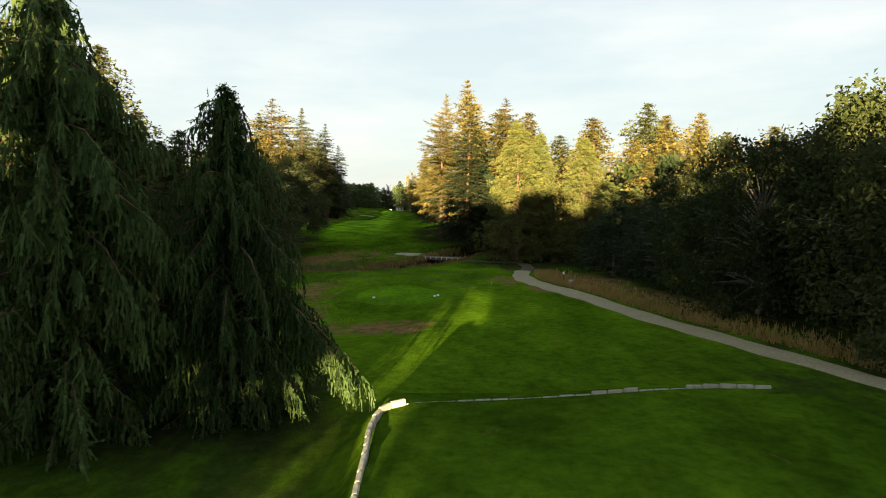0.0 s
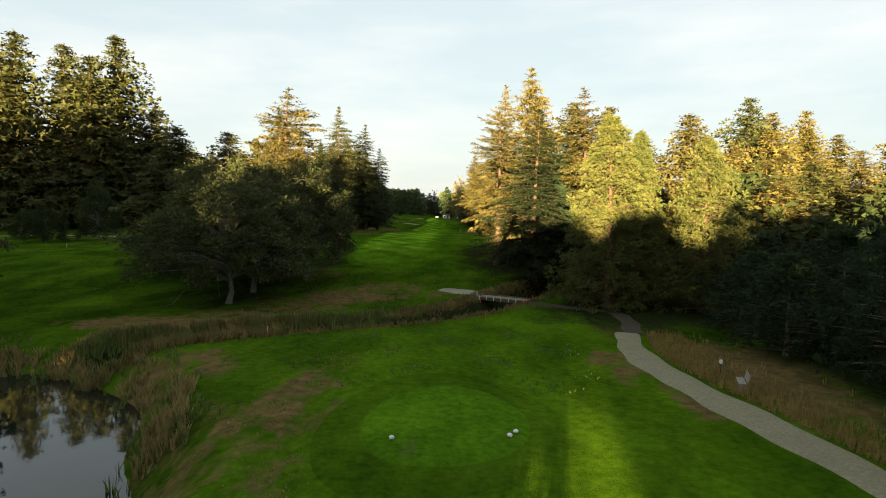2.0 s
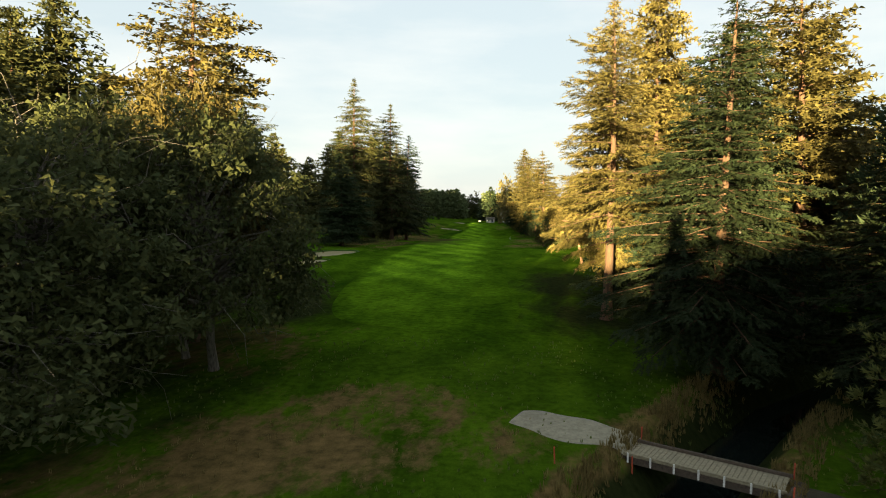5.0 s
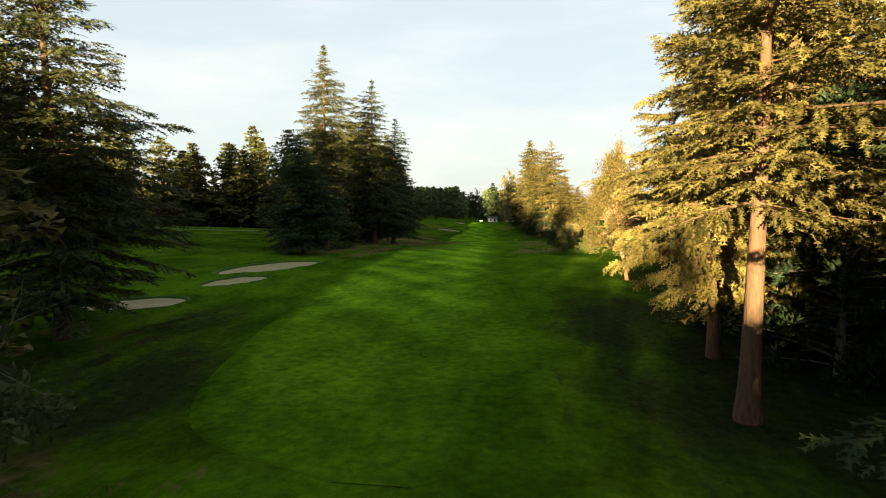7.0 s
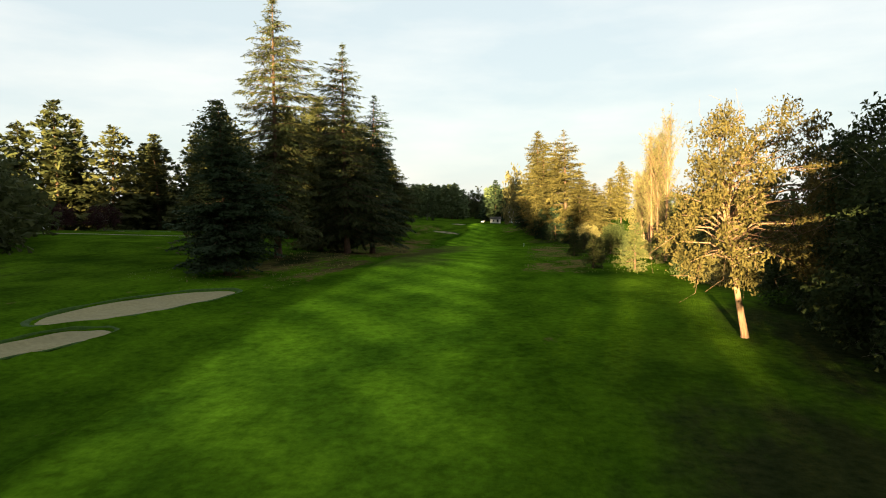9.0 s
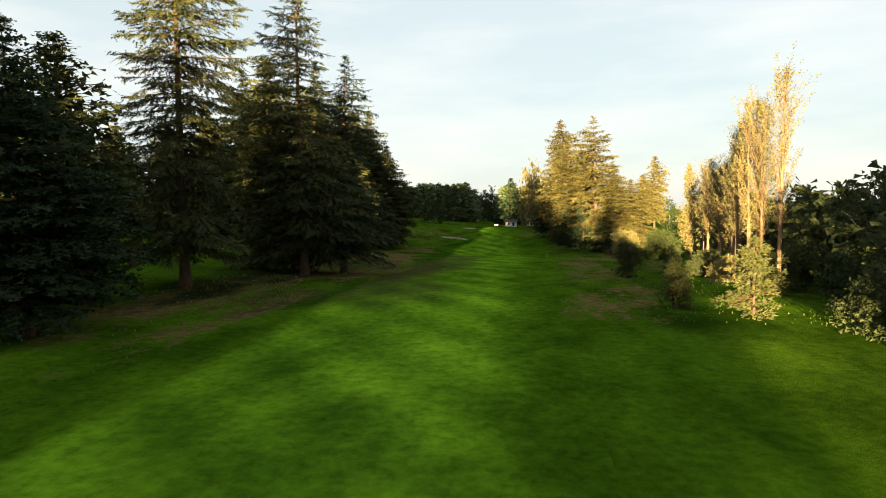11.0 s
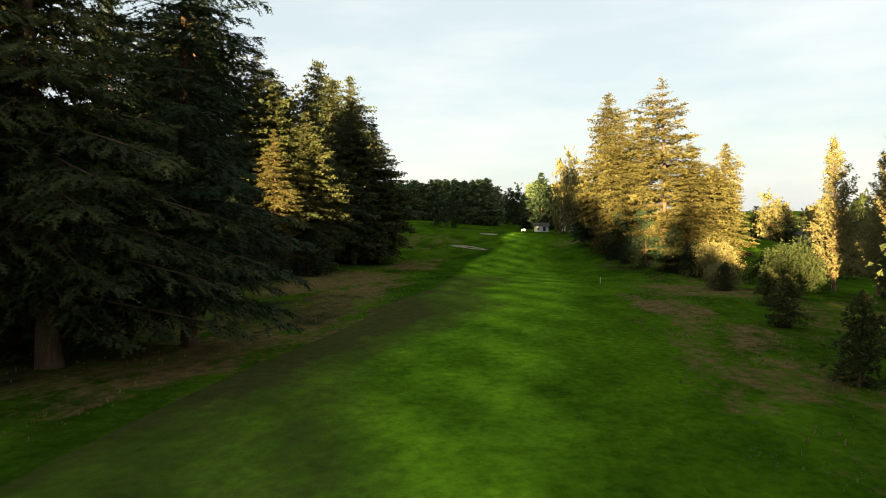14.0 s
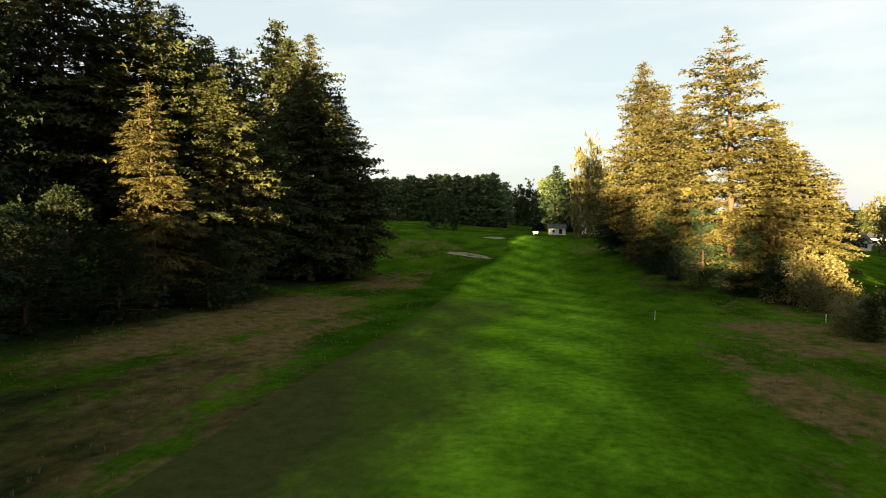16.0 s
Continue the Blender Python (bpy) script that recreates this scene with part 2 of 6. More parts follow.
# ---- the lie of the land ----
def ease(a, b, v):
    t = np.clip((v - a) / (b - a), 0, 1)
    return t * t * (3 - 2 * t)


RISE_Y = np.array([-200, 0, 50, 75, 92, 104, 114, 140, 170, 200, 235, 255, 290, 320, 345, 365, 390, 410, 450, 520, 900], float)
RISE_Z = np.array([5, 4.5, 4.4, 4.0, 3.2, 3.2, 4.2, 5.0, 5.8, 6.0, 5.9, 5.1, 3.9, 2.5, 1.0, 1.5, 4.5, 6.5, 7.2, 7.0, 5.0])
STREAM = [(-33, 70), (-27, 76.5), (-20.5, 81.5), (-14, 87), (-8.5, 92.5), (-4.2, 98), (-0.8, 103.2), (2.6, 109), (8, 117), (17, 126), (30, 133)]
WATER_Z = 1.8


def from_line(x, y, line):
    best = np.full(np.shape(x), 1e9)
    for (ax, ay), (bx, by) in zip(line, line[1:]):
        t = np.clip(((x - ax) * (bx - ax) + (y - ay) * (by - ay)) / ((bx - ax) ** 2 + (by - ay) ** 2), 0, 1)
        best = np.minimum(best, np.hypot(x - ax - t * (bx - ax), y - ay - t * (by - ay)))
    return best


def pond_at(x, y):
    """1 on the pond's shore, less inside."""
    dx, dy = x + 37.5, y - 46.0
    a = np.arctan2(dy, dx)
    return np.hypot(dx / 19.5, dy / 23.0) / (1 + 0.035 * np.sin(5 * a + 1) + 0.025 * np.sin(9 * a))


def sway(x, y):
    return 0.16 * np.sin(x * 0.11 + y * 0.05) * np.sin(y * 0.083 + 1.3) + 0.10 * np.sin(x * 0.23 - y * 0.17 + 2)


def blob(x, y, cx, cy, rx, ry, soft=0.5):
    return ease(1 + soft, 1 - soft, np.hypot((x - cx) / rx, (y - cy) / ry))


def land(x, y):
    """Height of the ground without the water courses."""
    x, y = np.asarray(x, float), np.asarray(y, float)
    z = sum(0.2 * np.interp(y + o, RISE_Y, RISE_Z) for o in (-8, -4, 0, 4, 8))
    z = z + ease(-28, -70, x) * ease(60, 120, y) * 1.4 + ease(-40, -120, x) * ease(150, 260, y) * 3.5
    z = z + ease(-25, -8, x) * ease(320, 350, y) * ease(400, 375, y) * 1.7
    z = z - ease(18, 70, x) * ease(240, 320, y) * 7
    z = z + 1.55 * ease(-3.5, -2.1, x) * ease(17.5, 15.0, x) * ease(24.4, 22.6, y - 0.06 * x) * ease(-45, -25, y)
    return z + sway(x, y)


def ground_z(x, y):
    x, y = np.asarray(x, float), np.asarray(y, float)
    z = land(x, y)
    cut = ease(3.5, 0.2, from_line(x, y, STREAM)) * ease(-36, -30, x)
    cut = np.maximum(cut, ease(1.24, 0.92, pond_at(x, y)))
    z = z + (0.9 - z) * cut
    for cx, cy, rx, ry, turn, depth, _ in BUNKERS:
        e = bunker_at(x, y, cx, cy, rx, ry, turn)
        z = z - depth * ease(1.06, 0.55, e) + 0.30 * ease(1.55, 1.15, e) * ease(0.98, 1.1, e)
    return z


BUNKERS = [  # middle, half length, half width, turn, depth, seed
    (-44.8, 183.4, 9.4, 3.5, 72, 0.45, 1), (-42.8, 169.9, 5.0, 2.4, 78, 0.45, 2), (-44.6, 154.8, 4.8, 2.4, 60, 0.45, 3),
    (-47.3, 381.0, 6.3, 2.3, -14, 0.5, 4), (-45.5, 409.5, 3.6, 2.6, 20, 0.35, 5),
    (-112.0, 277.5, 8.5, 4.0, 15, 0.3, 6), (-95.0, 292.0, 6.0, 3.0, 10, 0.3, 7),
]


def bunker_edge(a, seed):
    return 1 + 0.07 * np.sin(2 * a + seed) + 0.05 * np.sin(3 * a + 2.1 * seed)


def bunker_at(x, y, cx, cy, rx, ry, turn):
    c, s = math.cos(radians(turn)), math.sin(radians(turn))
    u, v = (c * (x - cx) + s * (y - cy)) / rx, (-s * (x - cx) + c * (y - cy)) / ry
    seed = [b[6] for b in BUNKERS if b[0] == cx and b[1] == cy][0]
    return np.hypot(u, v) / bunker_edge(np.arctan2(v, u), seed)


DRY_AND_SUN = [  # dry growth and a painted sun streak: middle, reach in x and y, amount
    # the entries at (-27.5, 83) and (-33, 82) put the sun streak into the colour
    (-4.2, 42.3, 4.2, 2.6, 1.0), (-27.5, 83, 6.5, 4.5, 1.15), (-33, 82, 8, 5, 1.1), (-23.0, 94.5, 6.0, 4.0, 0.95), (-19.5, 103, 7, 5, 1.0), (-16, 109, 6, 4, 0.75), (-29, 89, 6, 4, 0.75), (-26, 99, 6, 5, 0.8), (-11, 106, 4, 4, 0.6),
    (-12, 58, 3.5, 10, 0.62), (7.4, 71, 1.8, 6, 0.85), (9.6, 63, 1.3, 6, 0.7), (-18, 45, 4, 14, 0.8), (-23, 66, 4.5, 5, 0.9), (17, 70, 4.5, 13, 1.0), (22, 52, 4.5, 12, 0.95), (30, 34, 6, 14, 0.9),
    (12, 88, 7, 6, 0.6), (-3.5, 52, 5, 2, 0.45), (-10.5, 47, 2.5, 5, 0.55), (-42, 133, 9, 16, 0.55), (-47, 232, 6, 34, 0.8), (-49, 262, 5, 14, 0.85),
    (-53, 300, 7, 24, 1.0), (-53, 345, 6, 18, 0.8), (-60, 385, 12, 14, 0.5), (-43.5, 285, 5.5, 24, 0.9), (-40.5, 255, 6, 22, 0.85), (-8, 262, 5, 28, 0.55), (-33, 121, 9, 9, 0.75),
    (-38, 268, 5, 12, 0.9), (-40, 218, 4, 16, 0.7), (-2, 305, 9, 14, 0.85), (-9, 283, 4, 9, 0.85), (-10.5, 226, 3.5, 9, 0.8), (-6, 232, 4, 14, 0.62), (-11.5, 295, 4, 6, 0.6), (2, 330, 8, 10, 0.6), (-9, 350, 5, 12, 0.6), (-20, 395, 8, 8, 0.55), (14, 130, 12, 20, 0.5), (18, 160, 8, 26, 0.4), (14, 215, 8, 24, 0.6),
    (20, 105, 14, 12, 0.7), (34, 80, 12, 30, 0.8), (-90, 165, 25, 10, 0.6), (-38, 118, 10, 8, 0.5), (8, 275, 8, 25, 0.6),
]


def dry_at(x, y):
    d = np.zeros(np.shape(x))
    for cx, cy, rx, ry, amount in DRY_AND_SUN:
        d = np.maximum(d, amount * blob(x, y, cx, cy, rx, ry, 0.55))
    d = np.maximum(d, 0.75 * ease(5.2, 3.6, from_line(x, y, STREAM)) * ease(-34, -28, x))
    return np.maximum(d, 0.55 * ease(1.36, 1.12, pond_at(x, y)))


TREE_SHADE = [  # shade under the trees put into the ground colour, with some bare soil
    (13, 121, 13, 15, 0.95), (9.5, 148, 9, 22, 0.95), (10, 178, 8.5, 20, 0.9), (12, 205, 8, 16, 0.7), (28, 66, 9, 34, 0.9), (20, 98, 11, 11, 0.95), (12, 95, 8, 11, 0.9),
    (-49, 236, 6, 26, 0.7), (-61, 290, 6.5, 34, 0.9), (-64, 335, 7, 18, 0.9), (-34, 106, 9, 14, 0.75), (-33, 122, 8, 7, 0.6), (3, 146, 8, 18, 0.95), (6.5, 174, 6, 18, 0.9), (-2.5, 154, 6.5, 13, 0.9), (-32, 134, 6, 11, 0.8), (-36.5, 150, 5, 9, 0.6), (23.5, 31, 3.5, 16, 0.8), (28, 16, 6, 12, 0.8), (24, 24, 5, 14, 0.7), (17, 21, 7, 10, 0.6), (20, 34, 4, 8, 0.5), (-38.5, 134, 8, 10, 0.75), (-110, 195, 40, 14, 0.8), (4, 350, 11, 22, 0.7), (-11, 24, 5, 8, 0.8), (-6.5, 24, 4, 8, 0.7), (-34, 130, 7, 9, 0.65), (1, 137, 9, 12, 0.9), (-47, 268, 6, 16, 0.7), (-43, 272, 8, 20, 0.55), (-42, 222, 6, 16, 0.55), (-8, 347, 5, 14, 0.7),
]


def shade_bank_at(x, y):
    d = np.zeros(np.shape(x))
    for cx, cy, rx, ry, amount in TREE_SHADE:
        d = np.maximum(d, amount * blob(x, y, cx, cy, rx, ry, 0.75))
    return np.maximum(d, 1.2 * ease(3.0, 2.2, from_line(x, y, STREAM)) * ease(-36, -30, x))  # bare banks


def mesh_of(name, verts, faces, material, smooth=False, dry=None, **layers):
    """A mesh from arrays; all faces have the same number of corners."""
    me = bpy.data.meshes.new(name)
    verts, faces = np.asarray(verts, np.float32), np.asarray(faces, np.int32)
    k = faces.shape[1]
    me.vertices.add(len(verts)), me.loops.add(faces.size), me.polygons.add(len(faces))
    me.vertices.foreach_set("co", verts.ravel())
    me.loops.foreach_set("vertex_index", faces.ravel())
    me.polygons.foreach_set("loop_start", np.arange(0, faces.size, k, dtype=np.int32))
    me.polygons.foreach_set("use_smooth", np.full(len(faces), smooth))
    me.update(calc_edges=True)
    me.materials.append(material)
    if dry is not None:
        layers["dry"] = dry
    for key, values in layers.items():
        me.attributes.new(key, "FLOAT", "POINT").data.foreach_set("value", np.asarray(values, np.float32).ravel())
    return me


def grid_faces(rows, cols):
    i = np.arange(rows - 1)[:, None] * cols + np.arange(cols - 1)[None, :]
    i = i.ravel()
    return np.stack([i, i + 1, i + cols + 1, i + cols], 1)


def reach(a, b, step, far, growth=1.22):
    """Even steps from a to b, then ever wider ones out to far on both sides."""
    mid = list(np.arange(a, b + 1e-6, step))
    lo, hi, s = [a], [mid[-1]], step
    while hi[-1] < far:
        s *= growth
        hi.append(hi[-1] + s)
        lo.append(lo[-1] - s)
    return np.array(lo[:0:-1] + mid + hi[1:])


# the mown fairway: left and right edge by distance
EDGE_Y = np.array([125.5, 127, 130, 136, 151, 178, 217, 250, 290, 320, 338, 352, 366, 378, 392, 405, 420], float)
EDGE_L = np.array([-17, -22.5, -25.5, -28, -30.8, -33.6, -35.5, -37, -38.2, -40, -42.0, -43.8, -44.5, -40.5, -39.5, -42, -41])
EDGE_R = np.array([-14, -10.5, -8.6, -8.1, -9.8, -12, -14.0, -15.3, -15.4, -16, -17.5, -19.5, -21.5, -23.5, -25, -27, -31])


def lush_at(x, y):
    """The darker, longer band along the fairway's left edge: a narrow step at first, wide further on."""
    off = np.interp(y, EDGE_Y, EDGE_L) - x
    wide = 1.0 + 2.6 * ease(278, 296, y)
    return ease(-1, 0.3, off) * ease(wide + 1.3, wide, off + 0.7 * np.sin(y * 0.21) * ease(278, 296, y)) * ease(138, 150, y) * ease(392, 378, y) * (1 - 0.7 * ease(222, 238, y) * ease(292, 278, y))


def skirt_at(x, y):
    """Short bright grass that runs out from the fairway's front and from its edges."""
    edge_l, edge_r = np.interp(y, EDGE_Y, EDGE_L), np.interp(y, EDGE_Y, EDGE_R)
    off, left = np.maximum(x - edge_r, 0), np.maximum(edge_l - x, 0)
    front = np.hypot(np.maximum(np.abs(x + 16) - 6, 0), np.minimum(y - 126, 0))
    wide = 2.5 + 9.5 * ease(168, 186, y) - 4.5 * ease(205, 222, y)
    right = ease(wide, 0.45 * wide, off) * (x > edge_l + 3) * ease(410, 395, y)
    west = ease(26, 12, left) * ease(150, 166, y) * ease(228, 208, y) * (x < edge_l + 3)
    return np.where(y < 126, ease(9, 1, front), np.maximum(right, west))


def lawn_at(x, y):
    """Brighter green grass round the tee."""
    return 0.95 * ease(1.25, 0.7, np.hypot((x - 0.5) / 15, (y - 63) / 34))


gx, gy = reach(-62, 30, 1.0, 3500), reach(8, 425, 1.1, 3500)
GX, GY = np.meshgrid(gx, gy)
GZ = ground_z(GX, GY)
ground = new("ground", mesh_of("ground", np.stack([GX, GY, GZ], 2).reshape(-1, 3), grid_faces(len(gy), len(gx)), ROUGH, True, (dry_at(GX, GY) * (1 - 0.9 * lush_at(GX, GY))).ravel(), lush=lush_at(GX, GY), skirt=skirt_at(GX, GY), lawn=lawn_at(GX, GY), shade_bank=shade_bank_at(GX, GY)))
tagged(ground, "rolling golf course rough, green grass with dry tan patches", "ground", kind="structure")

wx, wy = np.meshgrid(np.linspace(-66, 34, 41), np.linspace(16, 140, 51))
pond = new("water", mesh_of("water", np.stack([wx, wy, np.full_like(wx, WATER_Z)], 2).reshape(-1, 3), grid_faces(51, 41), WATER, True))
tagged(pond, "still dark pond and stream water reflecting the trees", "water", kind="structure")


def along(line, step):
    """Points at even steps along a smoothed line, with the way across at each."""
    p = np.array(line, float)
    for _ in range(2):
        q = [p[0]]
        for a, b in zip(p, p[1:]):
            q += [0.75 * a + 0.25 * b, 0.25 * a + 0.75 * b]
        p = np.array(q + [p[-1]])
    s = np.r_[0, np.cumsum(np.hypot(*np.diff(p, axis=0).T))]
    t = np.arange(0, s[-1], step)
    c = np.stack([np.interp(t, s, p[:, 0]), np.interp(t, s, p[:, 1])], 1)
    d = np.gradient(c, axis=0)
    d /= np.linalg.norm(d, axis=1)[:, None]
    return c, np.stack([d[:, 1], -d[:, 0]], 1)


def ribbon(name, line, width, material, lift, across=7, ragged=0.0, step=0.8):
    c, side = along(line, step)
    n = len(c)
    w = np.interp(np.linspace(0, 1, n), np.linspace(0, 1, len(width)), width)[:, None]
    rim = ragged * np.stack([np.sin(np.arange(n) * 0.9) + np.sin(np.arange(n) * 0.37 + 1), np.sin(np.arange(n) * 0.7 + 2) + np.sin(np.arange(n) * 0.31)], 1)
    u = np.linspace(-0.5, 0.5, across)[None, :]
    off = u * w + np.where(u < -0.4, -rim[:, :1], 0) + np.where(u > 0.4, rim[:, 1:], 0)
    xy = c[:, None, :] + off[:, :, None] * side[:, None, :]
    z = ground_z(xy[..., 0], xy[..., 1]) + lift - 0.05 * (np.abs(u) > 0.49)
    v = np.concatenate([xy, z[..., None]], 2).reshape(-1, 3)
    return mesh_of(name, v, grid_faces(n, across)[:, ::-1], material, True, dry_at(v[:, 0], v[:, 1]))


# the mown fairway
fy = np.arange(125.5, 420, 0.8)
fl, fr = np.interp(fy, EDGE_Y, EDGE_L), np.interp(fy, EDGE_Y, EDGE_R)
for _ in range(6):
    fl[1:-1], fr[1:-1] = (fl[:-2] + fl[2:]) / 2, (fr[:-2] + fr[2:]) / 2
fu = np.linspace(0, 1, 34)[None, :]
fxx = fl[:, None] * (1 - fu) + fr[:, None] * fu
fyy = np.repeat(fy[:, None], 34, 1)
fz = ground_z(fxx, fyy) + 0.035 - 0.06 * ((fu < 0.01) | (fu > 0.99))
# mown: edge feather, plus a rise with distance that puts light into the colour
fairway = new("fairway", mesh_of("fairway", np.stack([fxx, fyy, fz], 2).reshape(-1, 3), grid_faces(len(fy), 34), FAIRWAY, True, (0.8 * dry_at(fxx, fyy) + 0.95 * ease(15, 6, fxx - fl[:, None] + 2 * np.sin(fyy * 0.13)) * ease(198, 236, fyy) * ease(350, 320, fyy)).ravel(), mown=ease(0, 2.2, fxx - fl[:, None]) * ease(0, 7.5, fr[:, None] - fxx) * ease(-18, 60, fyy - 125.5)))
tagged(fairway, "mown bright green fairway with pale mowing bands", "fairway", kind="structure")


def pad(name, cx, cy, rx, ry, turn, seed, material, lift, dry=0.3):
    """A rounded mown patch that lies on the ground."""
    a = np.linspace(0, 2 * math.pi, 72, endpoint=False)
    r = np.linspace(0, 1, 14)[:, None]
    e = 1 + 0.05 * np.sin(2 * a + seed) + 0.04 * np.sin(3 * a + 2 * seed)
    c, s = math.cos(radians(turn)), math.sin(radians(turn))
    u, v = rx * r * e * np.cos(a), ry * r * e * np.sin(a)
    x, y = cx + c * u - s * v, cy + s * u + c * v
    z = ground_z(x, y) + lift * ease(1.0, 0.86, r) - 0.03 * (r > 0.99)
    verts = np.stack([x, y, z], 2).reshape(-1, 3)
    i = np.arange(13)[:, None] * 72
    j = np.arange(72)[None, :]
    k = (j + 1) % 72
    f = np.stack([i + j, i + 72 + j, i + 72 + k, i + k], 2).reshape(-1, 4)
    return new(name, mesh_of(name, verts, f, material, True, dry * dry_at(verts[:, 0], verts[:, 1]), lawn=0.45 * lawn_at(verts[:, 0], verts[:, 1]) * (material is ROUGH)))


tagged(pad("tee", -4.2, 57.0, 5.9, 9.3, 0, 1.0, ROUGH, 0.10, 0.25), "raised oval tee apron of green grass", "tee", kind="structure")
tagged(pad("tee", -3.9, 57.0, 4.2, 6.4, 0, 1.4, TEE, 0.22, 0.2), "close-mown oval tee of bright green grass", "tee", kind="structure")

for cx, cy, rx, ry, turn, depth, seed in BUNKERS:
    a = np.linspace(0, 2 * math.pi, 64, endpoint=False)
    r = np.linspace(0, 0.97, 12)[:, None]
    c, s = math.cos(radians(turn)), math.sin(radians(turn))
    e = bunker_edge(a, seed)
    u, v = rx * r * e * np.cos(a), ry * r * e * np.sin(a)
    x, y = cx + c * u - s * v, cy + s * u + c * v
    z = ground_z(x, y) + 0.10 - 0.16 * ease(0.93, 1.0, r / 0.97) + 0.02 * np.sin(7 * a + 9 * r)
    i, j = np.arange(11)[:, None] * 64, np.arange(64)[None, :]
    k = (j + 1) % 64
    f = np.stack([i + j, i + 64 + j, i + 64 + k, i + k], 2).reshape(-1, 4)
    sand = new("bunker", mesh_of("bunker", np.stack([x, y, z], 2).reshape(-1, 3), f, SAND, True))
    tagged(sand, "shallow bunker of pale grey-beige sand beside the fairway", "bunker", "fairway bunkers", "structure")
    q = np.array([0.955, 0.975, 1.0, 1.035])[:, None]
    u, v = rx * q * e * np.cos(a), ry * q * e * np.sin(a)
    x, y = cx + c * u - s * v, cy + s * u + c * v
    z = ground_z(x, y) + np.array([-0.05, 0.16, 0.17, -0.04])[:, None] + 0.03 * np.sin(9 * a + seed) * np.array([0, 1, 1, 0])[:, None]
    i = np.arange(3)[:, None] * 64
    f = np.stack([i + j, i + 64 + j, i + 64 + k, i + k], 2).reshape(-1, 4)
    tagged(new("bunker_lip", mesh_of("bunker_lip", np.stack([x, y, z], 2).reshape(-1, 3), f, LIP, True)), "low turf lip round a sand bunker", "bunker lip", "bunker lips", "structure")

PATH = [(28, 6), (24.2, 17), (21.2, 25.5), (18.9, 33), (17.3, 38.2), (15.7, 43.7), (14.5, 47.9), (13.0, 53), (11.4, 61.5), (10.1, 69.5), (9.8, 75), (10.2, 80), (11.2, 84.5)]
path = new("path", ribbon("path", PATH, [1.8, 1.8, 1.8, 2.0, 2.4, 2.6, 2.5, 2.1], GRAVEL, 0.05, 9, 0.10))
tagged(path, "pale grey gravel cart path curving along the trees", "path", kind="structure")
apron = new("path", ribbon("path", [(-8.2, 108.4), (-6, 107.4), (-4, 106.6), (-2.2, 105.6)], [1.6, 3.0, 3.0, 2.2], WORN, 0.05, 9, 0.15, 0.4))
tagged(apron, "pale worn gravel where the path meets the footbridge", "path", kind="structure")
trail = new("path", ribbon("path", [(3.0, 102.2), (6.1, 100.6), (8.8, 99.2), (12.5, 96.5), (12.6, 90), (11.8, 84)], [1.9, 1.8, 1.8, 2.0], simple("trodden_earth", (0.028, 0.024, 0.014), (0.062, 0.052, 0.032), 4, 0.95, 0.02), 0.04, 7, 0.15))
tagged(trail, "trodden brown earth trail under the trees", "path", kind="structure")

# ---- things ----
def part(name, me, parent, label=""):
    ob = new(name, me)
    ob.parent = parent
    return tagged(ob, label)


def tube(points, radii, sides):
    """Corners and faces of a tapering tube."""
    p, r = np.asarray(points, float), np.asarray(radii, float)
    d = np.gradient(p, axis=0)
    d /= np.linalg.norm(d, axis=1)[:, None] + 1e-9
    a = np.cross(d, np.where(np.abs(d[:, 2:]) > 0.8, [[1.0, 0, 0]], [[0, 0, 1.0]]))
    a /= np.linalg.norm(a, axis=1)[:, None] + 1e-9
    b = np.cross(d, a)
    t = np.linspace(0, 2 * math.pi, sides, endpoint=False)
    v = p[:, None] + r[:, None, None] * (np.cos(t)[None, :, None] * a[:, None] + np.sin(t)[None, :, None] * b[:, None])
    i, j = np.arange(len(p) - 1)[:, None] * sides, np.arange(sides)[None, :]
    k = (j + 1) % sides
    return v.reshape(-1, 3), np.stack([i + j, i + k, i + sides + k, i + sides + j], 2).reshape(-1, 4)


def joined(pieces):
    v, f, n = [], [], 0
    for a, b in pieces:
        v.append(a), f.append(b + n)
        n += len(a)
    return np.concatenate(v), np.concatenate(f)


def fingers(count, wide, droop=0.10, lobes=0.5, base=0.26):
    """A spray: a middle blade and slanting side blades, one unit long, of separate triangles that share the root."""
    v, f = [(0.1, 0.09, 0), (0.1, -0.09, 0), (1, 0, -droop)], [(0, 1, 2)]
    for i in range(count):
        a = 0.08 + 0.62 * i / max(1, count - 1)
        for s in (-1, 1):
            k = len(v)
            w = wide * (1 - 0.45 * a)
            v += [(a, 0, -droop * a * a), (a + base, 0, -droop * a), (a + lobes * 0.6, s * w, -droop * (a + 0.25))]
            f.append((k, k + 1, k + 2) if s > 0 else (k + 1, k, k + 2))
    return np.array(v), np.array(f)


def leaflets(count, spread, seed):
    """A spray of broad leaves: small kite-shaped blades round a point."""
    g = np.random.default_rng(seed)
    v, f = [], []
    for i in range(count):
        c = g.normal(0, spread, 3)
        a, e = g.uniform(0, 6.28), g.uniform(-0.7, 0.7)
        d = np.array([math.cos(a) * math.cos(e), math.sin(a) * math.cos(e), math.sin(e)])
        s = np.cross(d, g.normal(0, 1, 3))
        s /= np.linalg.norm(s) + 1e-9
        k, w = len(v), g.uniform(0.28, 0.42)
        v += [c - 0.5 * d - 0.9 * w * s, c - 0.3 * d + 0.9 * w * s, c + 0.7 * d]
        f += [(k, k + 1, k + 2)]
    return np.array(v), np.array(f)


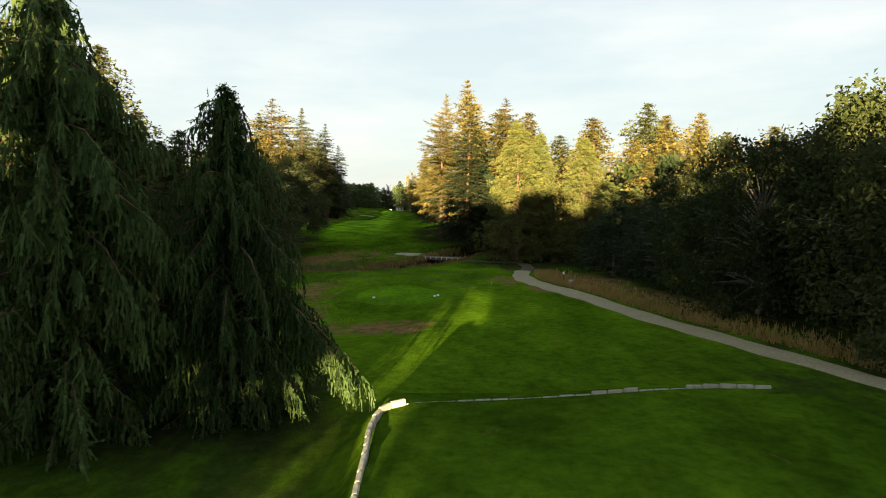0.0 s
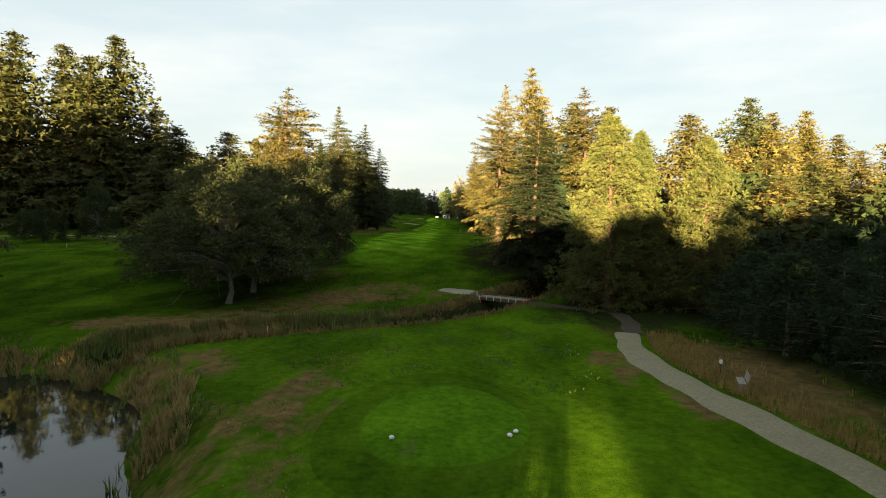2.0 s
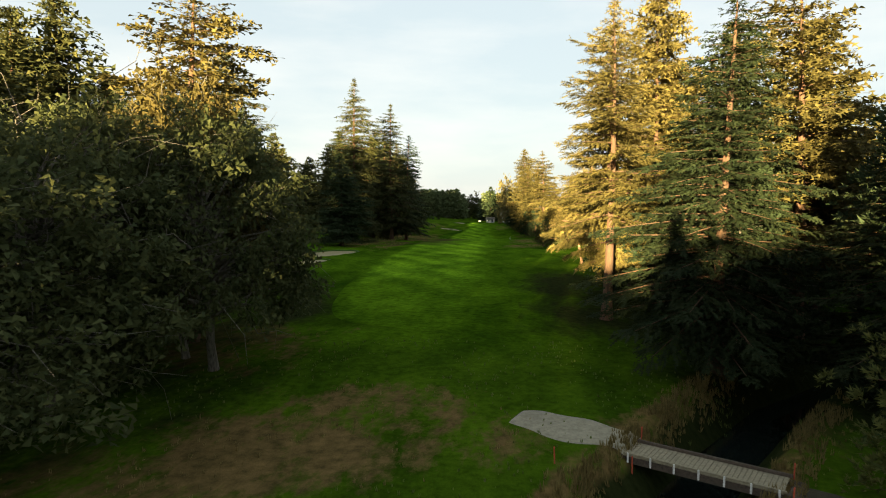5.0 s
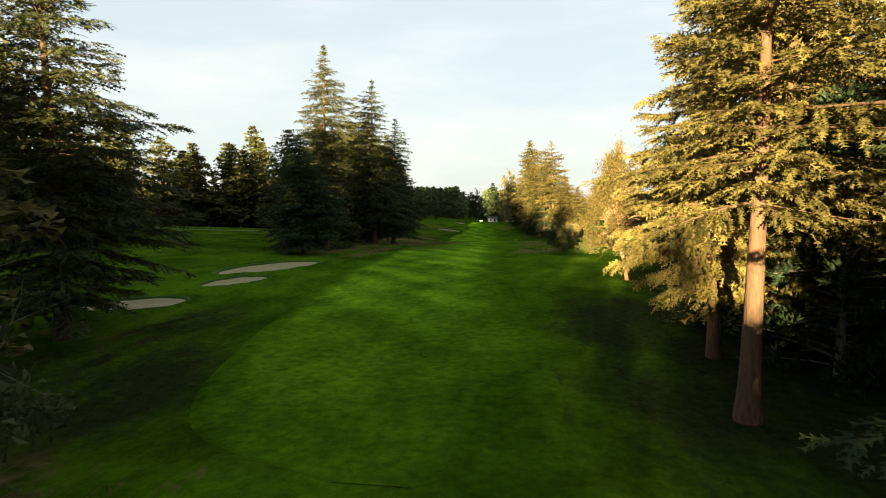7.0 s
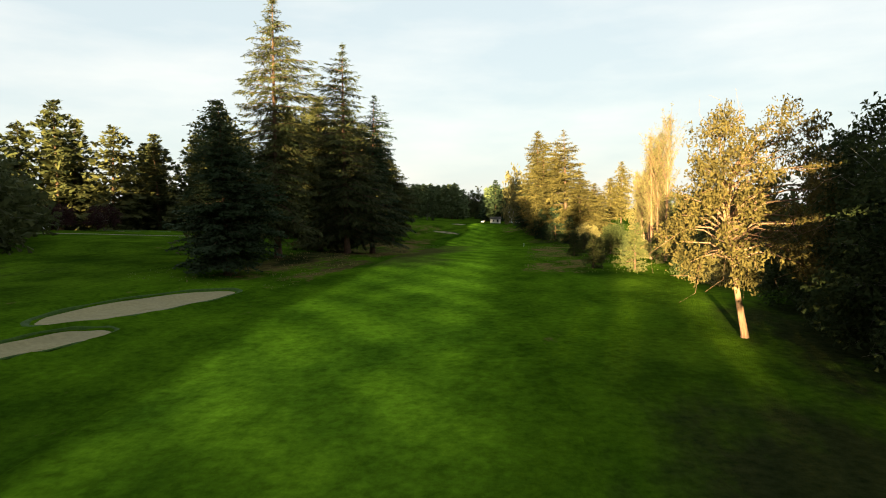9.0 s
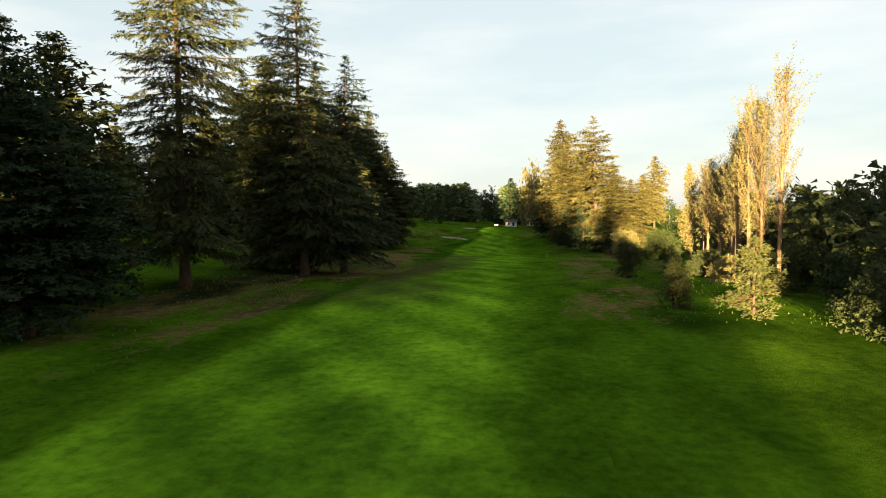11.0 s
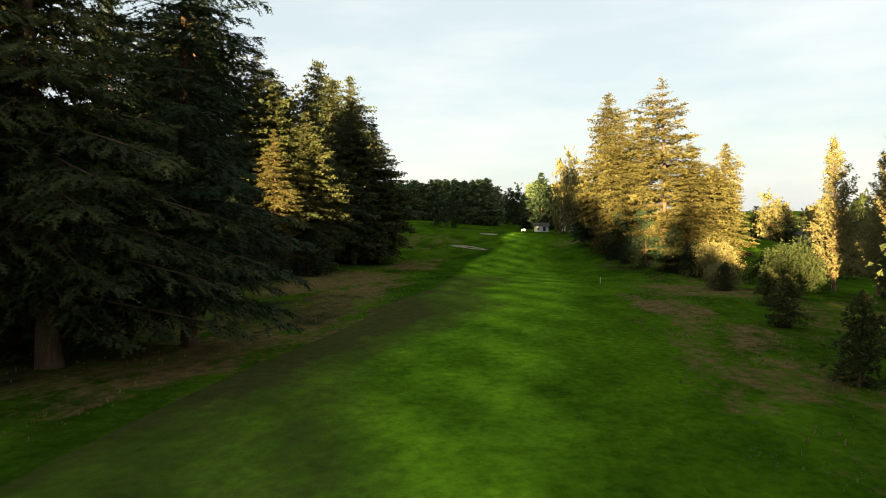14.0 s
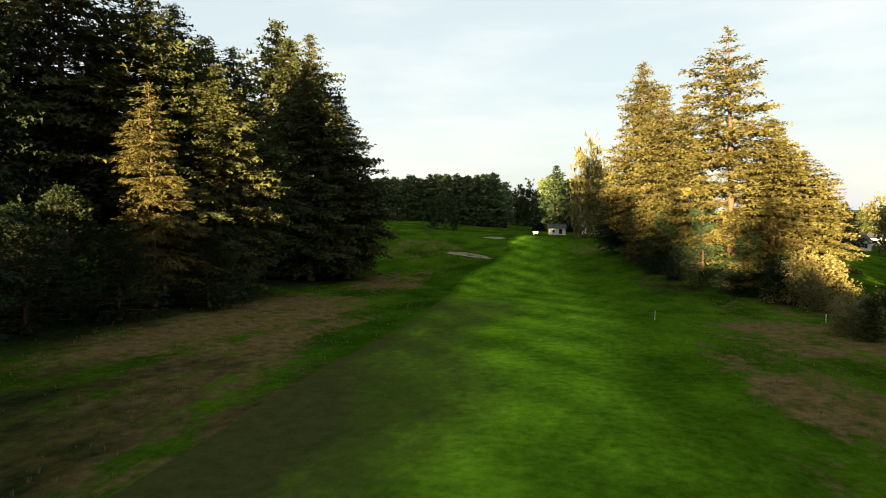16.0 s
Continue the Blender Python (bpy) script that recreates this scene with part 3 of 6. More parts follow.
def whisk(blades, wide, open_, seed):
    """A tuft of needled twigs: slender blades that stand out all round a middle one, one unit long."""
    g = np.random.default_rng(seed)
    v, f = [], []
    for i in range(blades):
        a = 2.399963 * i + 0.4
        tip = np.array([1.0, 0, 0]) if i == 0 else np.array([0.55 + 0.3 * g.random(), open_ * math.cos(a), 0.75 * open_ * math.sin(a)])
        root = np.array([0.08 if i == 0 else 0.42 * g.random(), 0, 0])
        s = np.cross(tip - root, g.normal(0, 1, 3))
        s *= wide / (np.linalg.norm(s) + 1e-9)
        k = len(v)
        m = root * 0.6 + tip * 0.4
        v += [root, m + s, tip, m - s] if i == 0 else [root - s, root + s, tip]
        f += [(k, k + 1, k + 2), (k, k + 2, k + 3)] if i == 0 else [(k, k + 1, k + 2)]
    return np.array(v), np.array(f)


def sprays(at, way, size, shape, g, flat=0.6):
    """Copies of a spray at the points, each along its own way, joined."""
    at, way, size = np.asarray(at, float), np.asarray(way, float), np.asarray(size, float)
    way = way / (np.linalg.norm(way, axis=1)[:, None] + 1e-9)
    up = np.tile([0, 0, 1.0], (len(at), 1)) + g.normal(0, flat, (len(at), 3))
    side = np.cross(up, way)
    side /= np.linalg.norm(side, axis=1)[:, None] + 1e-9
    top = np.cross(way, side)
    sv, sf = shape
    v = at[:, None] + size[:, None, None] * (sv[None, :, :1] * way[:, None] + sv[None, :, 1:2] * side[:, None] + sv[None, :, 2:] * top[:, None])
    f = sf[None] + (np.arange(len(at)) * len(sv))[:, None, None]
    return v.reshape(-1, 3), f.reshape(-1, 3)


def conifer(seed, H, R, base, whorls, per, count, size, shape, profile, rise, droop, hang=0.0, spread=0.9, lift=-0.15, gaps=0.08, girth=0.016, lean=0.02, inner=0.10, flat=1.0, lumps=0.25, limbs=0.12, sag=0.28, fan=0.0, tiers=0.8, core=0):
    """Trunk with limbs, and crown, of a tree with boughs in whorls along one stem."""
    g = np.random.default_rng(seed)
    bend = lambda z: np.array([lean * H * math.sin(1.1 * z / H + seed), lean * H * math.sin(1.7 * z / H + 2 * seed), 0]) * (z / H)
    zs = np.linspace(-0.4, H * 0.985, 14)
    flare = 1 + 0.38 * np.exp(-np.clip(zs, 0, None) / (0.03 * H))
    wood = [tube([bend(z) + (0, 0, z) for z in zs], girth * H * (1.02 - zs / H) ** 0.85 * flare, 9)]
    at, way, big = [], [], []
    deep = [[], [], []]  # short dense twigs close to the stem
    heavy = g.uniform(0, 6.28, 3)
    for i in range(whorls):
        u = (i + 0.5) / whorls
        for k in range(per):
            if g.random() < gaps:
                continue
            uu = np.clip(u + g.uniform(-1, 1) / whorls * tiers, 0.005, 0.995)
            z = base + (H - base) * uu
            az = g.uniform(0, 6.28)
            lump = 1 + lumps * (math.sin(az + heavy[0] + 5 * uu) * 0.5 + math.sin(2 * az + heavy[1] + 9 * uu) * 0.5)
            L = R * profile(uu) * g.uniform(0.58, 1.14) * lump
            if L < 0.15:
                continue
            out_, c0 = np.array([math.cos(az), math.sin(az), 0]), bend(z) + (0, 0, z)
            ri, dr = rise(uu) + g.uniform(-0.1, 0.1), droop * g.uniform(0.7, 1.3)
            bough = lambda s: c0 + out_ * (s * L) + np.array([0, 0, 1.0]) * (ri * L * s - dr * L * s * s)
            if L > limbs * R:
                wood.append(tube([bough(s) for s in (0, 0.3, 0.6, 0.88)], np.array([0.013, 0.010, 0.006, 0.002]) * (L + 0.6), 3))
            for s in g.uniform(0.02, 0.45, core):
                turn = az + g.uniform(-1.5, 1.5)
                deep[0].append(bough(s) + g.normal(0, 0.25, 3) * (0.5 + 0.12 * L))
                deep[1].append((math.cos(turn), math.sin(turn), g.normal(0, 0.5)))
                deep[2].append((0.35 + 0.13 * L) * g.uniform(0.7, 1.2))
            m = max(2, int(count * (0.35 + 0.65 * L / R)))
            for s in inner + (1 - inner) * g.random(m) ** 0.78:
                turn = az + g.uniform(-1, 1) * spread * (1.25 - 0.55 * s)
                slope = ri - 2 * dr * s
                w = np.array([math.cos(turn), math.sin(turn), 0.5 * slope + lift + g.normal(0, 0.16)])
                if hang:
                    w = w * (1 - hang) + np.array([g.normal(0, 0.12), g.normal(0, 0.12), -1.0]) * hang
                reach_ = 0.13 * L * (1 - s) + 0.05
                off = np.array([g.normal(0, reach_), g.normal(0, reach_), g.normal(0, sag * size)])
                if fan:
                    q = g.uniform(-1, 1)
                    off += np.array([-out_[1], out_[0], 0]) * (q * fan * L * s ** 0.7 * (1.12 - s)) - np.array([0, 0, 0.10 * fan * L * q * q])
                    w[:2] += np.array([-out_[1], out_[0]]) * (0.7 * q)
                at.append(bough(s) + off)
                way.append(w)
                big.append(size * g.uniform(0.6, 1.25) * (0.65 + 0.35 * min(1, L / (0.5 * R))))
    for s in np.linspace(0, 0.05, 8):
        for a in g.uniform(0, 6.28, 3):
            at.append(bend(H) + (0, 0, H * (1 - s)))
            way.append((math.cos(a) * 0.5, math.sin(a) * 0.5, 0.9 - 12 * s))
            big.append(size * (0.35 + 8 * s))
    crown = sprays(at, way, big, shape, g, flat)
    return wood[:1], wood[1:], joined([crown, sprays(*deep, CORE, g, 1.5)]) if core else crown


def fir(seed, H, R, base, whorls, per, profile, rise, droop, tip=0.10, gap=0.5, fan=0.40, bit=0.7, shape=None, hang=0.12, gaps=0.10, girth=0.012, lean=0.015, lumps=0.32, limbs=0.15, core=7, flat=0.8, weep=0.0, short=0.70, pend=0.75):
    """A fir: boughs in whorls along one stem, each a flat layered frond of side twigs that shorten towards its end; with weep the twigs hang down as a curtain."""
    g = np.random.default_rng(seed)
    bend = lambda z: np.array([lean * H * math.sin(1.1 * z / H + seed), lean * H * math.sin(1.7 * z / H + 2 * seed), 0]) * (z / H)
    zs = np.linspace(-0.4, H * 0.985, 14)
    flare = 1 + 0.38 * np.exp(-np.clip(zs, 0, None) / (0.03 * H))
    wood = [tube([bend(z) + (0, 0, z) for z in zs], girth * H * (1.02 - zs / H) ** 0.85 * flare, 9)]
    at, way, big, deep = [], [], [], [[], [], []]
    heavy = g.uniform(0, 6.28, 3)
    up = np.array([0, 0, 1.0])
    for i in range(whorls):
        turn0 = g.uniform(0, 6.28)
        for k in range(per):
            if g.random() < gaps:
                continue
            u = np.clip((i + 0.5 + g.uniform(-0.38, 0.38)) / whorls, 0.005, 0.993)
            z = base + (H - base) * u
            az = turn0 + 6.28 * (k + g.uniform(-0.35, 0.35)) / per
            lump = 1 + lumps * (math.sin(az + heavy[0] + 5 * u) * 0.5 + math.sin(2 * az + heavy[1] + 9 * u) * 0.5)
            L = R * profile(u) * g.uniform(short, 1.15) * lump
            if L < 0.12:
                continue
            out_, c0 = np.array([math.cos(az), math.sin(az), 0]), bend(z) + (0, 0, z)
            ri, dr, tp = rise(u) + g.uniform(-0.10, 0.10), droop * g.uniform(0.7, 1.3), tip * g.uniform(0.5, 1.5)
            bough = lambda q: c0 + out_ * (np.asarray(q)[..., None] * L) + up * (L * (ri * np.asarray(q) - dr * np.asarray(q) ** 2 + tp * np.asarray(q) ** 3))[..., None]
            if L > limbs * R:
                wood.append(tube(bough(np.array([0, 0.3, 0.6, 0.9])), np.array([0.014, 0.011, 0.007, 0.002]) * (L + 0.6), 3))
            m = max(2, int(L / gap))
            q = np.clip(np.repeat(np.linspace(0.16, 1, m), 2) + g.normal(0, 0.25 / m, 2 * m), 0.1, 1.0)
            side = np.tile([1.0, -1.0], m)
            l = (fan * L * (1.10 - q) ** 0.8 * np.minimum(1, q / 0.3) + 0.35 * bit) * g.uniform(0.65, 1.2, 2 * m)
            ang = az + side * (1.10 - 0.70 * q) + g.normal(0, 0.14, 2 * m)
            slope = (ri - 2 * dr * q + 3 * tp * q * q) * np.cos(ang - az) - hang + g.normal(0, 0.10, 2 * m)
            d = np.stack([np.cos(ang), np.sin(ang), slope], 1)
            if weep:
                l = l * 0.6 + bit * g.uniform(0.8, 2.4, 2 * m)
                d = d * (1 - weep) + np.stack([g.normal(0, 0.10, 2 * m), g.normal(0, 0.10, 2 * m), -np.ones(2 * m)], 1) * weep
            n = np.maximum(1, np.ceil(l / bit - 0.3)).astype(int)
            j = np.concatenate([np.arange(c) for c in n])
            r = np.repeat(np.arange(2 * m), n)
            f = (j + 0.05) / n[r]
            drop = up * (-0.16 * l[r] * f * f)[:, None]
            at.append(bough(q)[r] + d[r] * (l[r] * f)[:, None] + drop + g.normal(0, 0.07 * bit, (len(r), 3)))
            way.append(d[r] + g.normal(0, 0.20, (len(r), 3)) - up * (0.25 * f)[:, None])
            big.append(np.minimum(l[r] / n[r] * 1.5 + 0.15 * bit, 1.5 * bit) * g.uniform(0.8, 1.2, len(r)))
            if pend:  # shorter twigs that hang under the frond and give it body
                r = r[g.random(len(r)) < pend]
                f = g.random(len(r))
                at.append(bough(q)[r] + d[r] * (l[r] * f)[:, None] + g.normal(0, 0.12 * bit, (len(r), 3)))
                way.append(d[r] * 0.7 + g.normal(0, 0.3, (len(r), 3)) + up * g.uniform(-1.1, 0.35, (len(r), 1)))
                big.append(bit * g.uniform(0.7, 1.25, len(r)) * min(1, 0.35 + L / (0.5 * R)))
            at.append(bough(np.array([0.80, 0.93]))), big.append(np.full(2, min(bit * 1.1, 0.12 * L + 0.2)))
            way.append(np.tile(out_ + up * (ri - 1.7 * dr + 2.4 * tp), (2, 1)))
            for q1 in g.uniform(0.03, 0.5, core):
                turn = az + g.uniform(-1.6, 1.6)
                deep[0].append(bough(np.array(q1)) + g.normal(0, 0.18, 3) * (0.4 + 0.12 * L))
                deep[1].append((math.cos(turn), math.sin(turn), g.normal(-0.2, 0.5)))
                deep[2].append(min(0.35 + 0.16 * L, 1.5 * bit) * g.uniform(0.7, 1.2))
    for q1 in np.linspace(0, 0.05, 7):
        a = g.uniform(0, 6.28, 4)
        at.append(np.tile(bend(H) + (0, 0, H * (1 - q1)), (4, 1)))
        way.append(np.stack([np.cos(a) * 0.6, np.sin(a) * 0.6, np.full(4, 0.9 - 10 * q1)], 1))
        big.append(np.full(4, min(bit, 0.6) * (0.45 + 8 * q1)))
    crown = sprays(np.concatenate(at), np.concatenate(way), np.concatenate(big), shape or FEATHER, g, flat)
    return wood[:1], wood[1:], joined([crown, sprays(*deep, CORE if bit > 0.9 else NEEDLED, g, 1.5)]) if core else crown


def plume_tree(seed, H, R, base, whorls, per, profile, rise, droop, clumps, count, clump, size, girth=0.018, lumps=0.2, gaps=0.04, shape=None, lean=0.01):
    """A tree whose boughs end in billowing tufts: clumps of short twigs that point outwards and up, with the red limbs seen between."""
    g = np.random.default_rng(seed)
    bend = lambda z: np.array([lean * H * math.sin(1.1 * z / H + seed), lean * H * math.sin(1.7 * z / H + 2 * seed), 0]) * (z / H)
    zs = np.linspace(-0.4, H * 0.97, 12)
    wood = [tube([bend(z) + (0, 0, z) for z in zs], girth * H * (1.02 - zs / H) ** 0.9 * (1 + 0.5 * np.exp(-np.clip(zs, 0, None) / (0.04 * H))), 9)]
    at, way, big = [], [], []
    heavy = g.uniform(0, 6.28, 2)
    up = np.array([0, 0, 1.0])
    for i in range(whorls):
        for k in range(per):
            if g.random() < gaps:
                continue
            u = np.clip((i + g.uniform(0, 1)) / whorls, 0.01, 0.985)
            z = base + (H - base) * u
            az = g.uniform(0, 6.28)
            L = R * profile(u) * g.uniform(0.78, 1.08) * (1 + lumps * (math.sin(az + heavy[0] + 6 * u) + math.sin(3 * az + heavy[1] + 11 * u)) * 0.5)
            out_, c0 = np.array([math.cos(az), math.sin(az), 0]), bend(z) + (0, 0, z)
            ri = rise(u) + g.uniform(-0.12, 0.12)
            bough = lambda q: c0 + out_ * (q * L) + up * (L * (ri * q - droop * q * q))
            wood.append(tube([bough(q) for q in (0, 0.35, 0.7, 0.92)], np.array([0.014, 0.010, 0.006, 0.002]) * (L + 0.6), 3))
            for q in np.linspace(0.38, 1.0, max(2, int(clumps * (0.4 + 0.6 * L / R)))):
                c = bough(q) + g.normal(0, 0.16 * L * (1.15 - q) + 0.12, 3)
                m = int(count * g.uniform(0.7, 1.3))
                o = g.normal(0, 1, (m, 3)) + out_ * 0.5 + up * 0.55
                o /= np.linalg.norm(o, axis=1)[:, None]
                rad = clump * g.uniform(0.7, 1.25)
                at.append(c + o * (rad * g.uniform(0.15, 0.8, (m, 1))))
                way.append(o + out_ * 0.35 + up * 0.3 + g.normal(0, 0.2, (m, 3)))
                big.append(size * g.uniform(0.7, 1.3, m))
    a = g.uniform(0, 6.28, 40)
    at.append(np.tile(bend(H), (40, 1)) + np.stack([np.zeros(40), np.zeros(40), H - g.uniform(0.2, 1.6, 40)], 1))
    way.append(np.stack([np.cos(a), np.sin(a), g.uniform(0.5, 1.5, 40)], 1)), big.append(np.full(40, size))
    return wood[:1], wood[1:], sprays(np.concatenate(at), np.concatenate(way), np.concatenate(big), shape or PLUME, g, 1.0)


def broadleaf(seed, H, R, fork, clumps, count, size, shape, squash=0.8, girth=0.022, clump=1.3, stems=1, low=0.25, crooked=0.0):
    """Trunk with crooked limbs, and a crown of leaf clumps at the limbs' ends."""
    g = np.random.default_rng(seed)
    wood, at, way, big = [], [], [], []
    heads = []
    for k in range(stems):
        foot = np.array([g.normal(0, 0.4), g.normal(0, 0.4), 0]) if stems > 1 else np.zeros(3)
        head = np.array([g.normal(0, 0.025 * H), g.normal(0, 0.025 * H), fork * g.uniform(0.9, 1.15)])
        heads.append(head)
        mid = foot * 0.5 + head * 0.5 + np.array([g.normal(0, 0.15), g.normal(0, 0.15), 0])
        wood.append(tube([foot - (0, 0, 0.4), foot + (0, 0, 0.25), mid, head], np.array([1.6, 1.15, 0.9, 0.75]) * girth * H / stems ** 0.4, 9))
    tops = [h + np.array([g.normal(0, 0.03 * H), g.normal(0, 0.03 * H), 0.55 * (H - h[2])]) for h in heads]
    leaders = []
    for h, e in zip(heads, tops):
        m1 = h + (e - h) * 0.35 + np.append(g.normal(0, 0.018 * H, 2), 0)
        m2 = h + (e - h) * 0.7 + np.append(g.normal(0, 0.022 * H, 2), 0)
        leaders.append(tube([h - (0, 0, 0.1), m1, m2, e], np.array([0.72, 0.55, 0.36, 0.12]) * girth * H / stems ** 0.4, 6))
    ring = g.uniform(0, 6.28, 4)
    for i in range(clumps):
        az, t = 2.399963 * i + g.uniform(-0.4, 0.4), (i + 0.5) / clumps
        el = low + (1 - low) * t
        shell = g.uniform(0.55, 1.0) ** 0.6
        wob = 1 + 0.18 * math.sin(2 * az + ring[0]) + 0.14 * math.sin(3 * az + 6 * el + ring[1])
        rr = R * wob * shell * math.sqrt(max(0.04, 1 - (max(0, el - 0.42) / 0.60) ** 2))
        top = H * (1 + 0.07 * math.sin(2 * az + ring[2]))
        c = np.array([math.cos(az) * rr, math.sin(az) * rr, fork * 0.55 + (top - fork * 0.55) * (el * (0.75 + 0.25 * shell))])
        low_, high_ = heads[i % stems], tops[i % stems]
        head = low_ + (high_ - low_) * np.clip(0.62 * (c[2] - low_[2]) / (high_[2] - low_[2]) + g.uniform(-0.12, 0.12), 0, 0.96)
        k1 = head + (c - head) * 0.4 + np.array([g.normal(0, 0.35), g.normal(0, 0.35), 0.10 * np.linalg.norm(c - head)])
        k2 = head + (c - head) * 0.72 + np.array([g.normal(0, 0.4), g.normal(0, 0.4), 0.06 * np.linalg.norm(c - head)])
        th = girth * H * g.uniform(0.28, 0.5)
        wood.append(tube([head - (0, 0, 0.15), k1, k2, c], np.array([th, th * 0.62, th * 0.36, th * 0.10]), 4))
        for j in range(2):
            e = c + g.normal(0, clump * (0.8 + crooked), 3)
            k3, k4 = k2 + (e - k2) * 0.35 + g.normal(0, 0.2 + 0.35 * crooked, 3), k2 + (e - k2) * 0.7 + g.normal(0, 0.2 + 0.5 * crooked, 3)
            wood.append(tube([k2, k3, k4, e], np.array([th * 0.26, th * 0.19, th * 0.13, th * 0.05]), 3))
        m = int(count * g.uniform(0.6, 1.35))
        off = g.normal(0, 1, (m, 3))
        off /= np.linalg.norm(off, axis=1)[:, None]
        off *= (clump * g.uniform(0.7, 1.3)) * g.random((m, 1)) ** 0.45
        off[:, 2] *= squash
        at += list(c + off)
        way += list(off + g.normal(0, 0.5, (m, 3)) + (0, 0, -0.15))
        big += list(size * g.uniform(0.65, 1.3, m))
    wood += leaders
    return wood[:1] if stems == 1 else [joined(wood[0:2 * stems:1][:1])], wood[1:], sprays(at, way, big, shape, g, 1.0)


CORE = fingers(1, 0.55, base=0.5)
NEEDLED = fingers(3, 0.28, 0.12, 0.48, 0.20)
FEATHER, FEATHER_LITE, FEATHER_FAR = fingers(3, 0.32, 0.14, 0.44, 0.20), fingers(2, 0.40, 0.14, 0.5, 0.32), fingers(1, 0.55, 0.14, 0.6, 0.5)
PLUME = whisk(5, 0.095, 0.46, 4)
TUFTED = whisk(4, 0.12, 0.46, 9)
FROND_FAR = fingers(1, 0.55, base=0.5)
STRAND = fingers(2, 0.13, 0.05, 0.35, 0.30)
LEAVES, LEAVES_FAR = leaflets(4, 0.55, 3), leaflets(3, 0.6, 5)


def fir_shape(u):
    return (1 - u) ** 0.54 * (0.62 + 0.38 * min(1, u / 0.18)) * min(1, 0.30 + (1 - u) * 3.6) + 0.01


def old_shape(u):
    return (1 - u) ** 0.62 * (0.75 + 0.25 * min(1, u / 0.2)) + 0.02


def weep_shape(u):
    return (1 - u ** 2.0) ** 0.85 * (0.72 + 0.28 * min(1, u / 0.25)) + 0.03


def hedge_shape(u):
    return (1 - u ** 3) ** 0.9 + 0.03


def cone_shape(u):
    return (1 - u) ** 0.58 * (0.74 + 0.26 * min(1, u / 0.14)) * min(1, 0.30 + (1 - u) * 3.6) + 0.01


def plump_shape(u):
    return (1 - u ** 1.7) ** 0.9 * (0.8 + 0.2 * min(1, u / 0.1)) + 0.02


def plume_shape(u):
    return (1 - u ** 1.5) ** 0.95 * (0.82 + 0.18 * min(1, u / 0.12)) + 0.015


def slim_shape(u):
    return (0.35 + 0.65 * math.sin(2.6 * u ** 0.8 + 0.2)) * (1 - u ** 8)


